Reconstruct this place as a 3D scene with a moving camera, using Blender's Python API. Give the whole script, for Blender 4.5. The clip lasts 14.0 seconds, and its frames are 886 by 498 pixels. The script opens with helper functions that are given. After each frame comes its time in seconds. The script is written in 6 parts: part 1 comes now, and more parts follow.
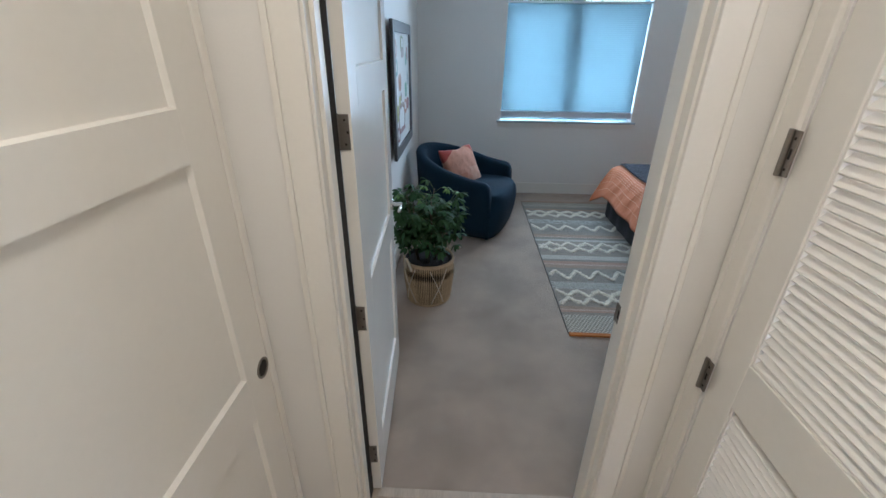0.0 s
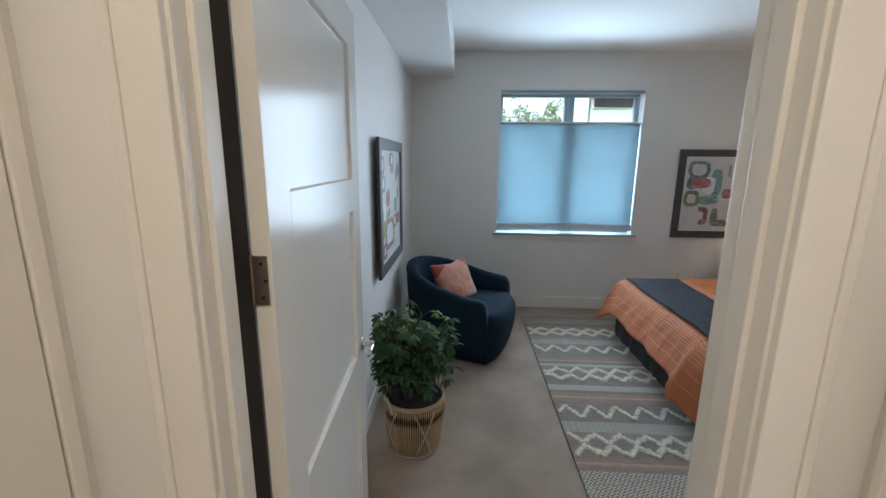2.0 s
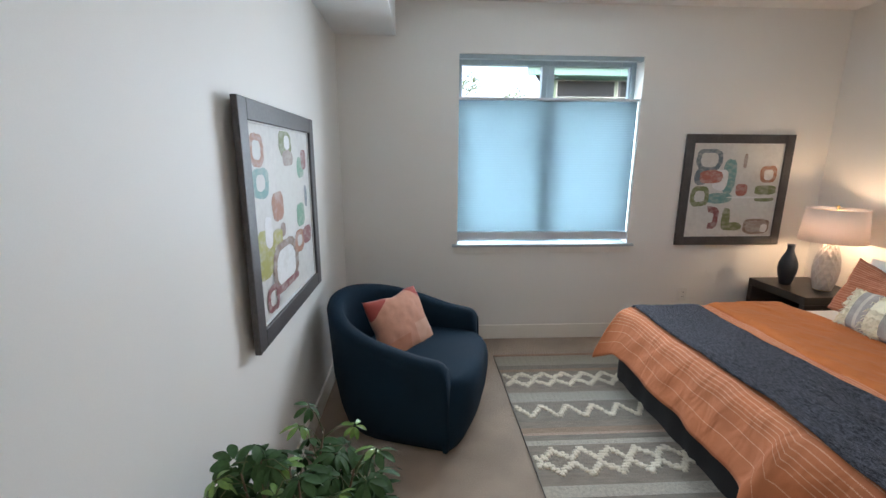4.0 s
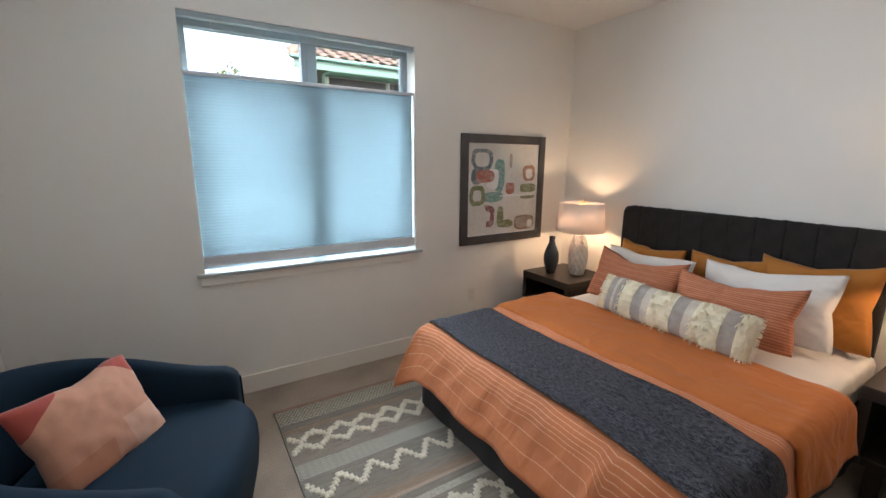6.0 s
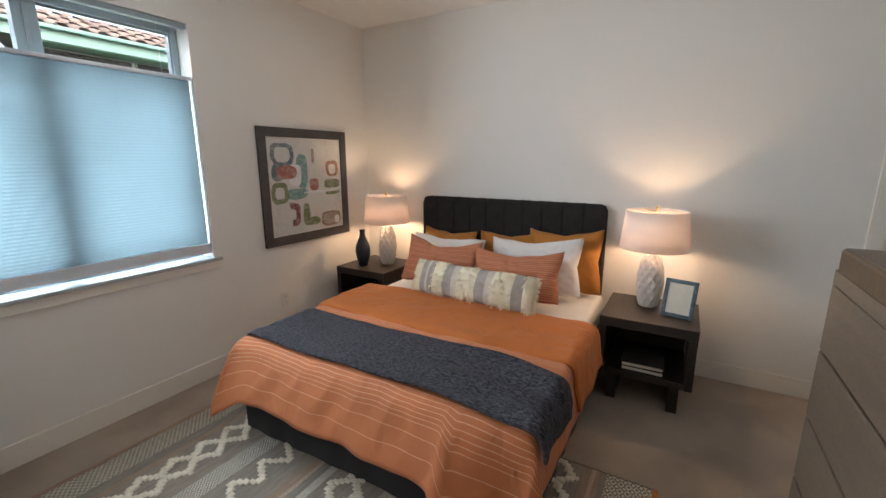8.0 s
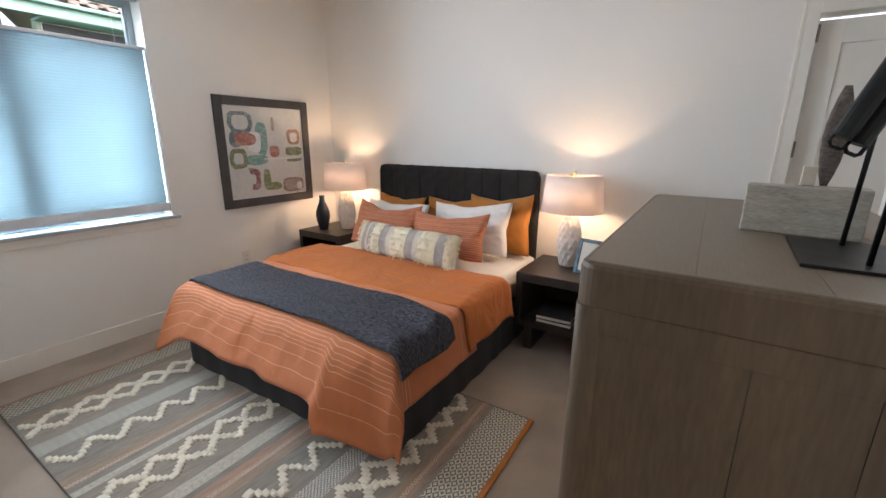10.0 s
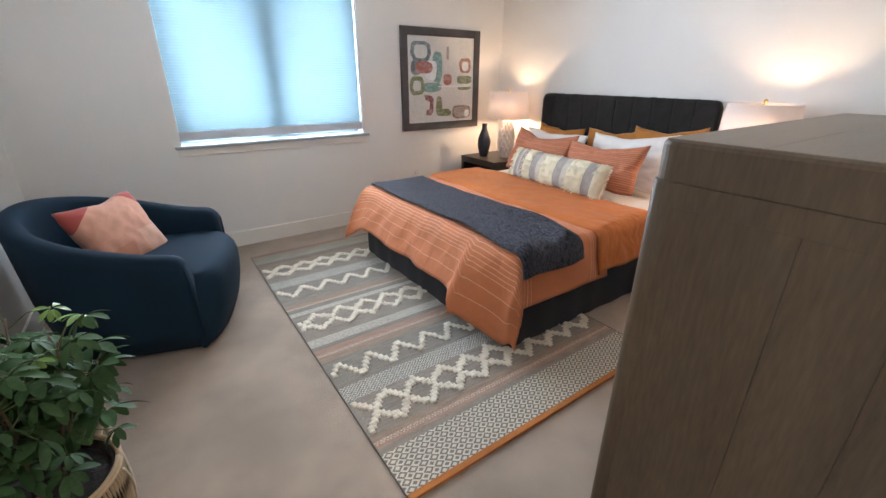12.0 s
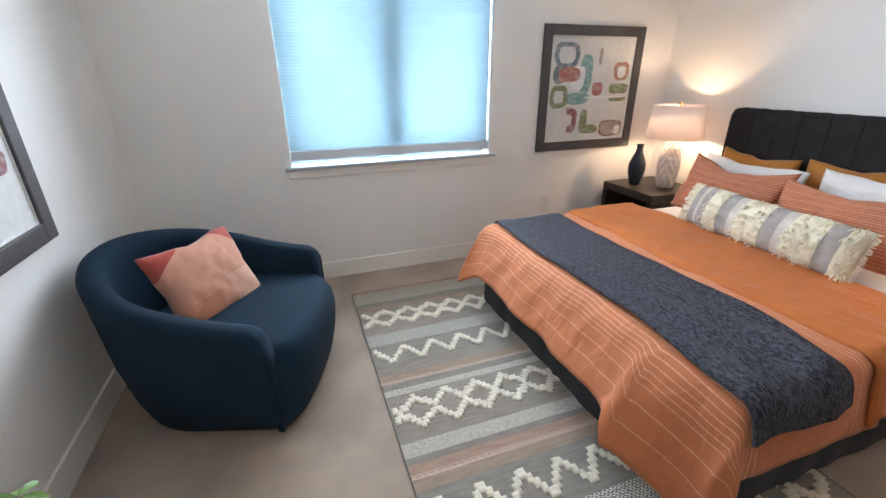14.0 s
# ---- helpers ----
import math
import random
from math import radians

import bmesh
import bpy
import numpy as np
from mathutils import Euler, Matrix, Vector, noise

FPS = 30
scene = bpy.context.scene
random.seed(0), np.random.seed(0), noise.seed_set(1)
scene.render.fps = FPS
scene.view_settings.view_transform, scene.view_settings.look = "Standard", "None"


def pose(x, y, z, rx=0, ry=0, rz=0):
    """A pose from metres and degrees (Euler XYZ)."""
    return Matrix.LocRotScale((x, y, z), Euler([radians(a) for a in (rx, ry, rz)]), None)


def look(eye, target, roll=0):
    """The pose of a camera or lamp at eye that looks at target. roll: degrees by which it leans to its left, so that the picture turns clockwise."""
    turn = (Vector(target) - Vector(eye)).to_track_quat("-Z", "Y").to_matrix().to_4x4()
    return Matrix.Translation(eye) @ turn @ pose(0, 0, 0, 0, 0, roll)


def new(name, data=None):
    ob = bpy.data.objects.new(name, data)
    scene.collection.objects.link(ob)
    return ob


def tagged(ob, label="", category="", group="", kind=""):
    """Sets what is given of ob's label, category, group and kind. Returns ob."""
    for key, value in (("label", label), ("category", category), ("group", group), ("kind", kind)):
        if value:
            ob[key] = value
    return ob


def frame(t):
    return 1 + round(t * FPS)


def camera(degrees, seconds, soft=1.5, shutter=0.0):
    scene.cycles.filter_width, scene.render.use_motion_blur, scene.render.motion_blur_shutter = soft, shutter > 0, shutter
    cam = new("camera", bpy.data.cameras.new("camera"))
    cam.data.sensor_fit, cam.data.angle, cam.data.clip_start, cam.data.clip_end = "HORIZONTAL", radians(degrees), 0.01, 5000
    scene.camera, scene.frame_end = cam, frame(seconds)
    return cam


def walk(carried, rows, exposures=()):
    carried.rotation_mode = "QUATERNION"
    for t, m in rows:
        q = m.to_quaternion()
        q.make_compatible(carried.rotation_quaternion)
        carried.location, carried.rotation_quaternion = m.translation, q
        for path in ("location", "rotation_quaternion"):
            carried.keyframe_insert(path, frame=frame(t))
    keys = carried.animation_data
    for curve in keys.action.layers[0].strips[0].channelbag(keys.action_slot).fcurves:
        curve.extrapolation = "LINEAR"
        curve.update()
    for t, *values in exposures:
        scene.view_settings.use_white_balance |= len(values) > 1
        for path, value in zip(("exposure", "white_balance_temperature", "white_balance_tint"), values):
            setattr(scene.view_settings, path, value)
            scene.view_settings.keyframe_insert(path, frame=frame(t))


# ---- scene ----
cam = camera(93.6, 14.0)
PATH = [
    (0, (0.295, 0.181, 1.594), (0.217, 1.977, 0.716), 0.7),
    (0.5, (0.266, 0.195, 1.633), (0.181, 2.085, 0.984), 0.6),
    (1, (0.297, 0.256, 1.666), (0.208, 2.189, 1.159), 0.7),
    (1.5, (0.333, 0.372, 1.646), (0.24, 2.322, 1.213), 0.6),
    (2, (0.346, 0.553, 1.603), (0.254, 2.507, 1.19), 0.6),
    (4.3, (0.451, 1.821, 1.522), (0.623, 3.767, 1.095), 0.4),
    (4.5, (0.511, 1.892, 1.503), (0.738, 3.834, 1.082), 0.5),
    (5, (0.63, 2.074, 1.508), (1.071, 3.979, 1.091), 0.4),
    (5.5, (0.697, 2.156, 1.525), (1.404, 3.979, 1.105), 0.3),
    (6, (0.655, 2.243, 1.526), (1.687, 3.906, 1.114), 0.4),
    (6.5, (0.618, 2.29, 1.526), (1.918, 3.751, 1.106), 0.1),
    (7, (0.56, 2.312, 1.539), (2.07, 3.553, 1.112), 0.2),
    (7.5, (0.537, 2.312, 1.529), (2.17, 3.387, 1.108), 0.1),
    (8, (0.539, 2.314, 1.512), (2.23, 3.294, 1.088), 0.0),
    (10.3, (0.637, 1.588, 1.392), (2.238, 2.657, 0.85), 0.3),
    (10.5, (0.614, 1.536, 1.374), (2.174, 2.65, 0.803), 0.2),
    (11, (0.562, 1.428, 1.344), (1.988, 2.675, 0.701), 0.3),
    (11.5, (0.523, 1.404, 1.32), (1.771, 2.798, 0.612), 0.4),
    (12, (0.523, 1.423, 1.33), (1.575, 2.941, 0.563), 0.2),
    (12.5, (0.487, 1.479, 1.323), (1.389, 3.075, 0.524), 0.2),
    (13, (0.511, 1.645, 1.317), (1.283, 3.301, 0.504), -0.1),
    (13.5, (0.587, 1.907, 1.374), (1.27, 3.604, 0.566), -0.2),
    (14, (0.735, 2.124, 1.41), (1.351, 3.863, 0.638), -0.4),
]
walk(cam, [(t, look(eye, target, roll)) for t, eye, target, roll in PATH],
     exposures=[(0, 0.97, 5350, 11), (2.0, 0.8, 5850, 13), (4.3, 1.28, 6550, 18), (8, 1.12, 6950, 20), (10.5, 1.6, 6600, 21), (14, 1.82, 6350, 19)])

# ---- world and large lights ----
world = bpy.data.worlds.new("sky")
scene.world = world
world.use_nodes = True
sky = world.node_tree.nodes.new("ShaderNodeTexSky")
sky.sky_type, sky.sun_disc = "NISHITA", False
sky.sun_elevation, sky.sun_rotation = radians(39), radians(191)
sky.dust_density, sky.air_density, sky.ozone_density = 6.0, 1.0, 1.0
world.node_tree.links.new(sky.outputs[0], world.node_tree.nodes["Background"].inputs[0])
world.node_tree.nodes["Background"].inputs[1].default_value = 0.42


def lamp(name, kind, energy, colour, m, **sizes):
    data = bpy.data.lights.new(name, kind)
    data.energy, data.color = energy, colour
    for key, value in sizes.items():
        if key == "radius":
            data.shadow_soft_size = value
        elif key == "angle":
            data.angle = value
        elif key == "spread":
            data.spread = value
        elif key == "size":
            data.size = value
        elif key == "size_y":
            data.shape, data.size_y = "RECTANGLE", value
    ob = new(name, data)
    ob.matrix_world = m
    return ob


# the sun stands behind the house, high over the neighbour's roof side
lamp("sun", "SUN", 0.5, (1, 0.95, 0.88), look((0, -4, 10), (1.2, 2.0, 5.0)), angle=radians(10))
# the sky's light behind the drawn shade
lamp("window_skylight", "AREA", 40, (0.64, 0.92, 1.0), look((1.44, 5.34, 1.44), (1.44, 4.0, 1.44)), size=1.29, size_y=0.98, spread=radians(108))
# unseen lamp added before the shade, in place of the daylight it spreads
lamp("window_daylight_fill", "AREA", 18, (0.74, 0.90, 1.0), look((1.44, 4.985, 1.58), (1.44, 3.985, 1.60)), size=1.36, size_y=1.30, spread=radians(150))
# lamp added outside over the neighbour's eave, boosting the upper sky's light through the window
lamp("upper_sky_fill", "AREA", 200, (0.80, 0.91, 0.98), look((2.3, 8.0, 3.85), (1.44, 5.2, 2.15)), size=7.0, size_y=1.3)
# hall ceiling lamp, warm white
lamp("hall_downlight", "AREA", 7.6, (1, 0.855, 0.65), look((0.34, 0.05, 2.66), (0.34, 0.051, 0)), size=0.35, size_y=0.35)
# bulbs of the two table lamps
LAMPS = [(3.50, 2.455), (3.54, 4.645)]
for lx, ly in LAMPS:
    lamp("table_lamp_bulb", "POINT", 3.7, (1, 0.73, 0.45), pose(lx, ly, 1.025), radius=0.035)


# ---- materials ----
def nodes_of(name):
    m = bpy.data.materials.new(name)
    m.use_nodes = True
    return m, m.node_tree.nodes, m.node_tree.links, m.node_tree.nodes["Principled BSDF"]


def mat(name, col, rough=0.6, var=0.1, scale=6.0, fine=150.0, bump=0.15, dist=0.002, metal=0.0, coat=0.0, sheen=0.0,
        stretch=(1, 1, 1), tint=None, detail=4.0, rough_var=0.08, per_object=0.0):
    """Base colour with broad and fine variation, fine relief, uneven gloss."""
    m, n, l, p = nodes_of(name)
    tc = n.new("ShaderNodeTexCoord")
    mp = n.new("ShaderNodeMapping")
    mp.inputs["Scale"].default_value = stretch
    l.new(tc.outputs["Object"], mp.inputs[0])
    big, small = n.new("ShaderNodeTexNoise"), n.new("ShaderNodeTexNoise")
    for t, s in ((big, scale), (small, fine)):
        t.inputs["Scale"].default_value, t.inputs["Detail"].default_value = s, detail
        l.new(mp.outputs[0], t.inputs["Vector"])
    add = n.new("ShaderNodeMath")
    add.operation = "ADD"
    l.new(big.outputs[0], add.inputs[0])
    l.new(small.outputs[0], add.inputs[1])
    ramp = n.new("ShaderNodeValToRGB")
    dark = tint or tuple(c * (1 - 1.6 * var) for c in col)
    ramp.color_ramp.elements[0].position, ramp.color_ramp.elements[1].position = 0.30, 0.70
    ramp.color_ramp.elements[0].color = (*dark, 1)
    ramp.color_ramp.elements[1].color = (*[min(1, c * (1 + var)) for c in col], 1)
    half = n.new("ShaderNodeMath")
    half.operation, half.inputs[1].default_value = "MULTIPLY", 0.5
    l.new(add.outputs[0], half.inputs[0])
    l.new(half.outputs[0], ramp.inputs[0])
    out = ramp.outputs[0]
    if per_object:
        info, hsv, rng = n.new("ShaderNodeObjectInfo"), n.new("ShaderNodeHueSaturation"), n.new("ShaderNodeMapRange")
        l.new(info.outputs["Random"], rng.inputs[0])
        rng.inputs["To Min"].default_value, rng.inputs["To Max"].default_value = 1 - per_object, 1 + per_object
        l.new(rng.outputs[0], hsv.inputs["Value"])
        l.new(out, hsv.inputs["Color"])
        out = hsv.outputs[0]
    l.new(out, p.inputs["Base Color"])
    rr = n.new("ShaderNodeMapRange")
    l.new(big.outputs[0], rr.inputs[0])
    rr.inputs["To Min"].default_value, rr.inputs["To Max"].default_value = max(0.02, rough - rough_var), min(1, rough + rough_var)
    l.new(rr.outputs[0], p.inputs["Roughness"])
    p.inputs["Metallic"].default_value = metal
    p.inputs["Coat Weight"].default_value, p.inputs["Coat Roughness"].default_value = coat, 0.06
    p.inputs["Sheen Weight"].default_value, p.inputs["Sheen Roughness"].default_value = sheen, 0.4
    if bump:
        b = n.new("ShaderNodeBump")
        b.inputs["Strength"].default_value, b.inputs["Distance"].default_value = bump, dist
        l.new(small.outputs[0], b.inputs["Height"])
        l.new(b.outputs[0], p.inputs["Normal"])
    return m


def narrow(m, low, high):
    """Sharpens the step between a material's two tones."""
    for node in m.node_tree.nodes:
        if node.type == "VALTORGB":
            node.color_ramp.elements[0].position, node.color_ramp.elements[1].position = low, high
    return m


def creased(m, scale, dist, stretch=(1, 1, 1), strength=0.6):
    """Adds soft cloth creases under a material's fine relief."""
    n, l = m.node_tree.nodes, m.node_tree.links
    tc, mp, tx, b = n.new("ShaderNodeTexCoord"), n.new("ShaderNodeMapping"), n.new("ShaderNodeTexNoise"), n.new("ShaderNodeBump")
    mp.inputs["Scale"].default_value = stretch
    tx.inputs["Scale"].default_value, tx.inputs["Detail"].default_value, tx.inputs["Distortion"].default_value = scale, 2.0, 0.6
    b.inputs["Strength"].default_value, b.inputs["Distance"].default_value = strength, dist
    l.new(tc.outputs["Object"], mp.inputs[0])
    l.new(mp.outputs[0], tx.inputs["Vector"])
    l.new(tx.outputs[0], b.inputs["Height"])
    for node in list(n):
        if node.type == "BUMP" and node != b:
            l.new(b.outputs[0], node.inputs["Normal"])
    return m


def translucent(name, col, share, fine=400.0, rough=0.9, face=1.0):
    m, n, l, p = nodes_of(name)
    p.inputs["Base Color"].default_value, p.inputs["Roughness"].default_value = (*col, 1), rough
    tc, tx = n.new("ShaderNodeTexCoord"), n.new("ShaderNodeTexNoise")
    mp = n.new("ShaderNodeMapping")
    mp.inputs["Scale"].default_value = (0.25, 0.25, 1)
    tx.inputs["Scale"].default_value = fine
    l.new(tc.outputs["Object"], mp.inputs[0])
    l.new(mp.outputs[0], tx.inputs["Vector"])
    rg = n.new("ShaderNodeMapRange")
    rg.inputs["To Min"].default_value, rg.inputs["To Max"].default_value = 0.93, 1.0
    l.new(tx.outputs[0], rg.inputs[0])
    mul = n.new("ShaderNodeMix")
    mul.data_type, mul.blend_type = "RGBA", "MULTIPLY"
    mul.inputs[0].default_value, mul.inputs[6].default_value = 1, (*col, 1)
    l.new(rg.outputs[0], mul.inputs[7])
    tr, mix = n.new("ShaderNodeBsdfTranslucent"), n.new("ShaderNodeMixShader")
    l.new(mul.outputs[2], tr.inputs[0])
    dim = n.new("ShaderNodeMix")
    dim.data_type, dim.blend_type = "RGBA", "MULTIPLY"
    dim.inputs[0].default_value, dim.inputs[7].default_value = 1, (face, face, face, 1)
    l.new(mul.outputs[2], dim.inputs[6])
    l.new(dim.outputs[2], p.inputs["Base Color"])
    mix.inputs[0].default_value = share
    l.new(p.outputs[0], mix.inputs[1])
    l.new(tr.outputs[0], mix.inputs[2])
    l.new(mix.outputs[0], n["Material Output"].inputs[0])
    return m


def glass(name, tint=(1, 1, 1)):
    m, n, l, p = nodes_of(name)
    p.inputs["Base Color"].default_value = (*tint, 1)
    p.inputs["Roughness"].default_value, p.inputs["Transmission Weight"].default_value = 0.0, 1.0
    p.inputs["IOR"].default_value = 1.45
    return m


WALL = mat("wall_paint", (0.84, 0.81, 0.765), 0.55, 0.015, 1.2, 260, 0.10, 0.001, detail=3)
CEIL = mat("ceiling_paint", (0.87, 0.86, 0.84), 0.8, 0.015, 1.0, 180, 0.15, 0.001)
TRIM = mat("trim_paint", (0.84, 0.80, 0.73), 0.32, 0.015, 2.0, 90, 0.03, 0.001)
DOORP = mat("door_paint", (0.84, 0.80, 0.73), 0.20, 0.012, 1.5, 60, 0.02, 0.001, rough_var=0.04)
CARPET = mat("carpet_pile", (0.44, 0.345, 0.268), 0.98, 0.16, 2.6, 420, 0.9, 0.006, sheen=0.15)
HALLFLOOR = mat("hall_plank", (0.50, 0.41, 0.32), 0.45, 0.15, 5, 60, 0.1, 0.001, stretch=(6, 0.6, 1))
STEEL = mat("brushed_nickel", (0.27, 0.24, 0.21), 0.42, 0.08, 20, 300, 0.1, 0.0005, metal=1.0)
CHROME = mat("polished_nickel", (0.75, 0.72, 0.68), 0.15, 0.03, 20, 200, 0, metal=1.0)
# white frame and sill, their shade against the window put into blue-grey colours
VINYL_SHADED = mat("window_vinyl_shaded", (0.33, 0.40, 0.43), 0.35, 0.01, 3, 80, 0.02, 0.001)
SILL_SHADED = mat("sill_paint_shaded", (0.44, 0.47, 0.48), 0.35, 0.02, 3, 80, 0.02, 0.001)
SHADE = translucent("shade_fabric", (0.60, 0.82, 0.95), 0.033, face=0.20)
RAIL = mat("shade_rail", (0.62, 0.64, 0.67), 0.4, 0.03, 4, 80, 0.02, 0.001)
PANE = glass("window_glass")
GREYFRAME = mat("charcoal_frame_wood", (0.080, 0.073, 0.072), 0.45, 0.3, 8, 90, 0.15, 0.001, stretch=(1, 1, 1))
PAPER = mat("art_paper", (0.70, 0.69, 0.66), 0.5, 0.09, 5, 30, 0.03, 0.0005, coat=0.35)
NAVY = mat("navy_upholstery", (0.0045, 0.021, 0.040), 0.85, 0.22, 4, 500, 0.5, 0.0015)
BLACKCLOTH = mat("charcoal_upholstery", (0.030, 0.027, 0.026), 0.98, 0.3, 9, 160, 0.9, 0.004, sheen=0.04)
SKIRT = mat("bed_skirt_cloth", (0.030, 0.031, 0.036), 0.9, 0.2, 5, 420, 0.4, 0.002, sheen=0.1)
LINEN = mat("white_linen", (0.80, 0.77, 0.74), 0.85, 0.03, 6, 500, 0.35, 0.001, sheen=0.1)
ORANGE = mat("burnt_orange_cotton", (0.52, 0.145, 0.028), 0.85, 0.08, 5, 500, 0.35, 0.001, sheen=0.06)
MUSTARD = mat("mustard_cotton", (0.45, 0.165, 0.022), 0.8, 0.12, 5, 500, 0.35, 0.001, sheen=0.2)
THROW = mat("navy_knit", (0.060, 0.060, 0.074), 0.95, 0.9, 58, 190, 1.0, 0.007, stretch=(2.6, 0.8, 1), tint=(0.004, 0.005, 0.011), detail=6)
CREAM = mat("cream_wool", (0.90, 0.81, 0.61), 0.95, 0.12, 15, 260, 0.8, 0.004, sheen=0.2)
GREYWOOL = mat("grey_woven", (0.40, 0.35, 0.31), 0.95, 0.2, 20, 400, 0.6, 0.002)
PALEGREY = mat("pale_grey_woven", (0.62, 0.55, 0.46), 0.95, 0.15, 20, 400, 0.6, 0.002)
ESPRESSO = mat("espresso_wood", (0.028, 0.020, 0.016), 0.42, 0.35, 6, 60, 0.12, 0.001, stretch=(1, 8, 8))
# one oak: the ends' shade is put into a darker tone, top and front paler
CHESTWOOD_SHADED = mat("weathered_oak_shaded", (0.098, 0.064, 0.036), 0.5, 0.32, 2.6, 30, 0.12, 0.0012, stretch=(4, 4, 0.6), tint=(0.058, 0.038, 0.021), detail=7)
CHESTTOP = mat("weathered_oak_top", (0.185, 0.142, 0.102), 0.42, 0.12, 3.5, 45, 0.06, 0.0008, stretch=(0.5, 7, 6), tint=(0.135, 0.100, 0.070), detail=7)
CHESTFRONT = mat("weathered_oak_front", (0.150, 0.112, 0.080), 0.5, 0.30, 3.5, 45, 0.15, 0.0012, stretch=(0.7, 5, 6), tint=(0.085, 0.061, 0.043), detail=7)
DARKGAP = mat("dark_gap", (0.015, 0.012, 0.010), 0.8, 0.1)
CERAMIC = mat("white_ceramic", (0.62, 0.58, 0.55), 0.3, 0.05, 10, 60, 0.05, 0.001, coat=0.3)
LAMPSHADE = translucent("lampshade_linen", (0.88, 0.81, 0.78), 0.28, 700.0)
BRASS = mat("brass", (0.60, 0.42, 0.18), 0.3, 0.05, 20, 200, 0, metal=1.0)
VASE = mat("navy_glaze", (0.012, 0.020, 0.034), 0.55, 0.2, 10, 90, 0.4, 0.002)
WICKER = mat("natural_rope", (0.52, 0.38, 0.23), 0.85, 0.2, 20, 300, 0.6, 0.002, per_object=0.12)
SOIL = mat("dark_soil", (0.018, 0.013, 0.010), 0.95, 0.3, 20, 90, 1.0, 0.01)
LEAF = mat("umbrella_leaf", (0.038, 0.092, 0.030), 0.62, 0.25, 14, 60, 0.15, 0.001, coat=0.0)
LEAFNEW = mat("young_leaf", (0.13, 0.25, 0.05), 0.42, 0.2, 14, 60, 0.15, 0.001, coat=0.1)
STEM = mat("green_stem", (0.10, 0.13, 0.045), 0.6, 0.2, 20, 90, 0.1, 0.001)
BARK = mat("brown_stem", (0.11, 0.075, 0.045), 0.8, 0.25, 20, 90, 0.4, 0.002)
BLACKMETAL = mat("black_iron", (0.012, 0.013, 0.014), 0.4, 0.2, 15, 120, 0.1, 0.001, metal=0.6)
STONE = mat("grey_limestone", (0.36, 0.33, 0.28), 0.6, 0.25, 14, 80, 0.25, 0.002, stretch=(1, 1, 4))
BOOKPAPER = mat("book_pages", (0.68, 0.62, 0.53), 0.8, 0.08, 40, 300, 0.3, 0.001, stretch=(0.2, 0.2, 6))
BOOKCOVER = mat("cream_book_cover", (0.50, 0.44, 0.36), 0.5, 0.06)
PLASTIC = mat("outlet_plastic", (0.78, 0.75, 0.70), 0.3, 0.01)
for m in (LEAF, BLACKCLOTH, NAVY):
    m.node_tree.nodes["Principled BSDF"].inputs["Specular IOR Level"].default_value = 0.25
DOORP.node_tree.nodes["Principled BSDF"].inputs["Specular IOR Level"].default_value = 0.15
narrow(THROW, 0.42, 0.62)
creased(ORANGE, 9, 0.014, (1.4, 0.9, 1), 0.35)
creased(MUSTARD, 7, 0.024, strength=0.8)
creased(LINEN, 7, 0.018, strength=0.7)
creased(THROW, 8, 0.035, (1.6, 0.7, 1), 0.8)
creased(CARPET, 5, 0.010, strength=0.35)
narrow(CARPET, 0.40, 0.60)


# ---- building helpers ----
def thing(name, label, category, m=Matrix(), group="", kind=""):
    ob = new(name)
    ob.empty_display_size = 0.1
    ob.matrix_world = m
    return tagged(ob, label, category, group, kind)


def part(name, bm, material, parent=None, label="", smooth=False, m=None):
    """Links a bmesh as one mesh object under its parent."""
    me = bpy.data.meshes.new(name)
    bmesh.ops.recalc_face_normals(bm, faces=bm.faces)
    if smooth:
        for f in bm.faces:
            f.smooth = True
    bm.to_mesh(me)
    bm.free()
    for one in material if isinstance(material, (list, tuple)) else [material]:
        me.materials.append(one)
    ob = new(name, me)
    ob.parent = parent
    if m is not None:
        ob.matrix_basis = m
    if label:
        ob["label"] = label
    return ob


def box(bm, x0, x1, y0, y1, z0, z1, bevel=0.0, seg=2, m=None):
    """A box with rounded edges."""
    vs = [bm.verts.new((x, y, z)) for x in (x0, x1) for y in (y0, y1) for z in (z0, z1)]
    fs = [bm.faces.new([vs[i] for i in q]) for q in ((0, 1, 3, 2), (4, 6, 7, 5), (0, 4, 5, 1), (2, 3, 7, 6), (0, 2, 6, 4), (1, 5, 7, 3))]
    geo = vs
    if bevel:
        edges = list({e for f in fs for e in f.edges})
        r = bmesh.ops.bevel(bm, geom=edges, offset=bevel, segments=seg, profile=0.5, affect="EDGES")
        geo = list({v for f in r["faces"] for v in f.verts} | {v for v in vs if v.is_valid})
    if m is not None:
        bmesh.ops.transform(bm, matrix=m, verts=geo)
    return bm


def boxes(*rows, bevel=0.0):
    bm = bmesh.new()
    for r in rows:
        box(bm, *r[:6], bevel=r[6] if len(r) > 6 else bevel)
    return bm


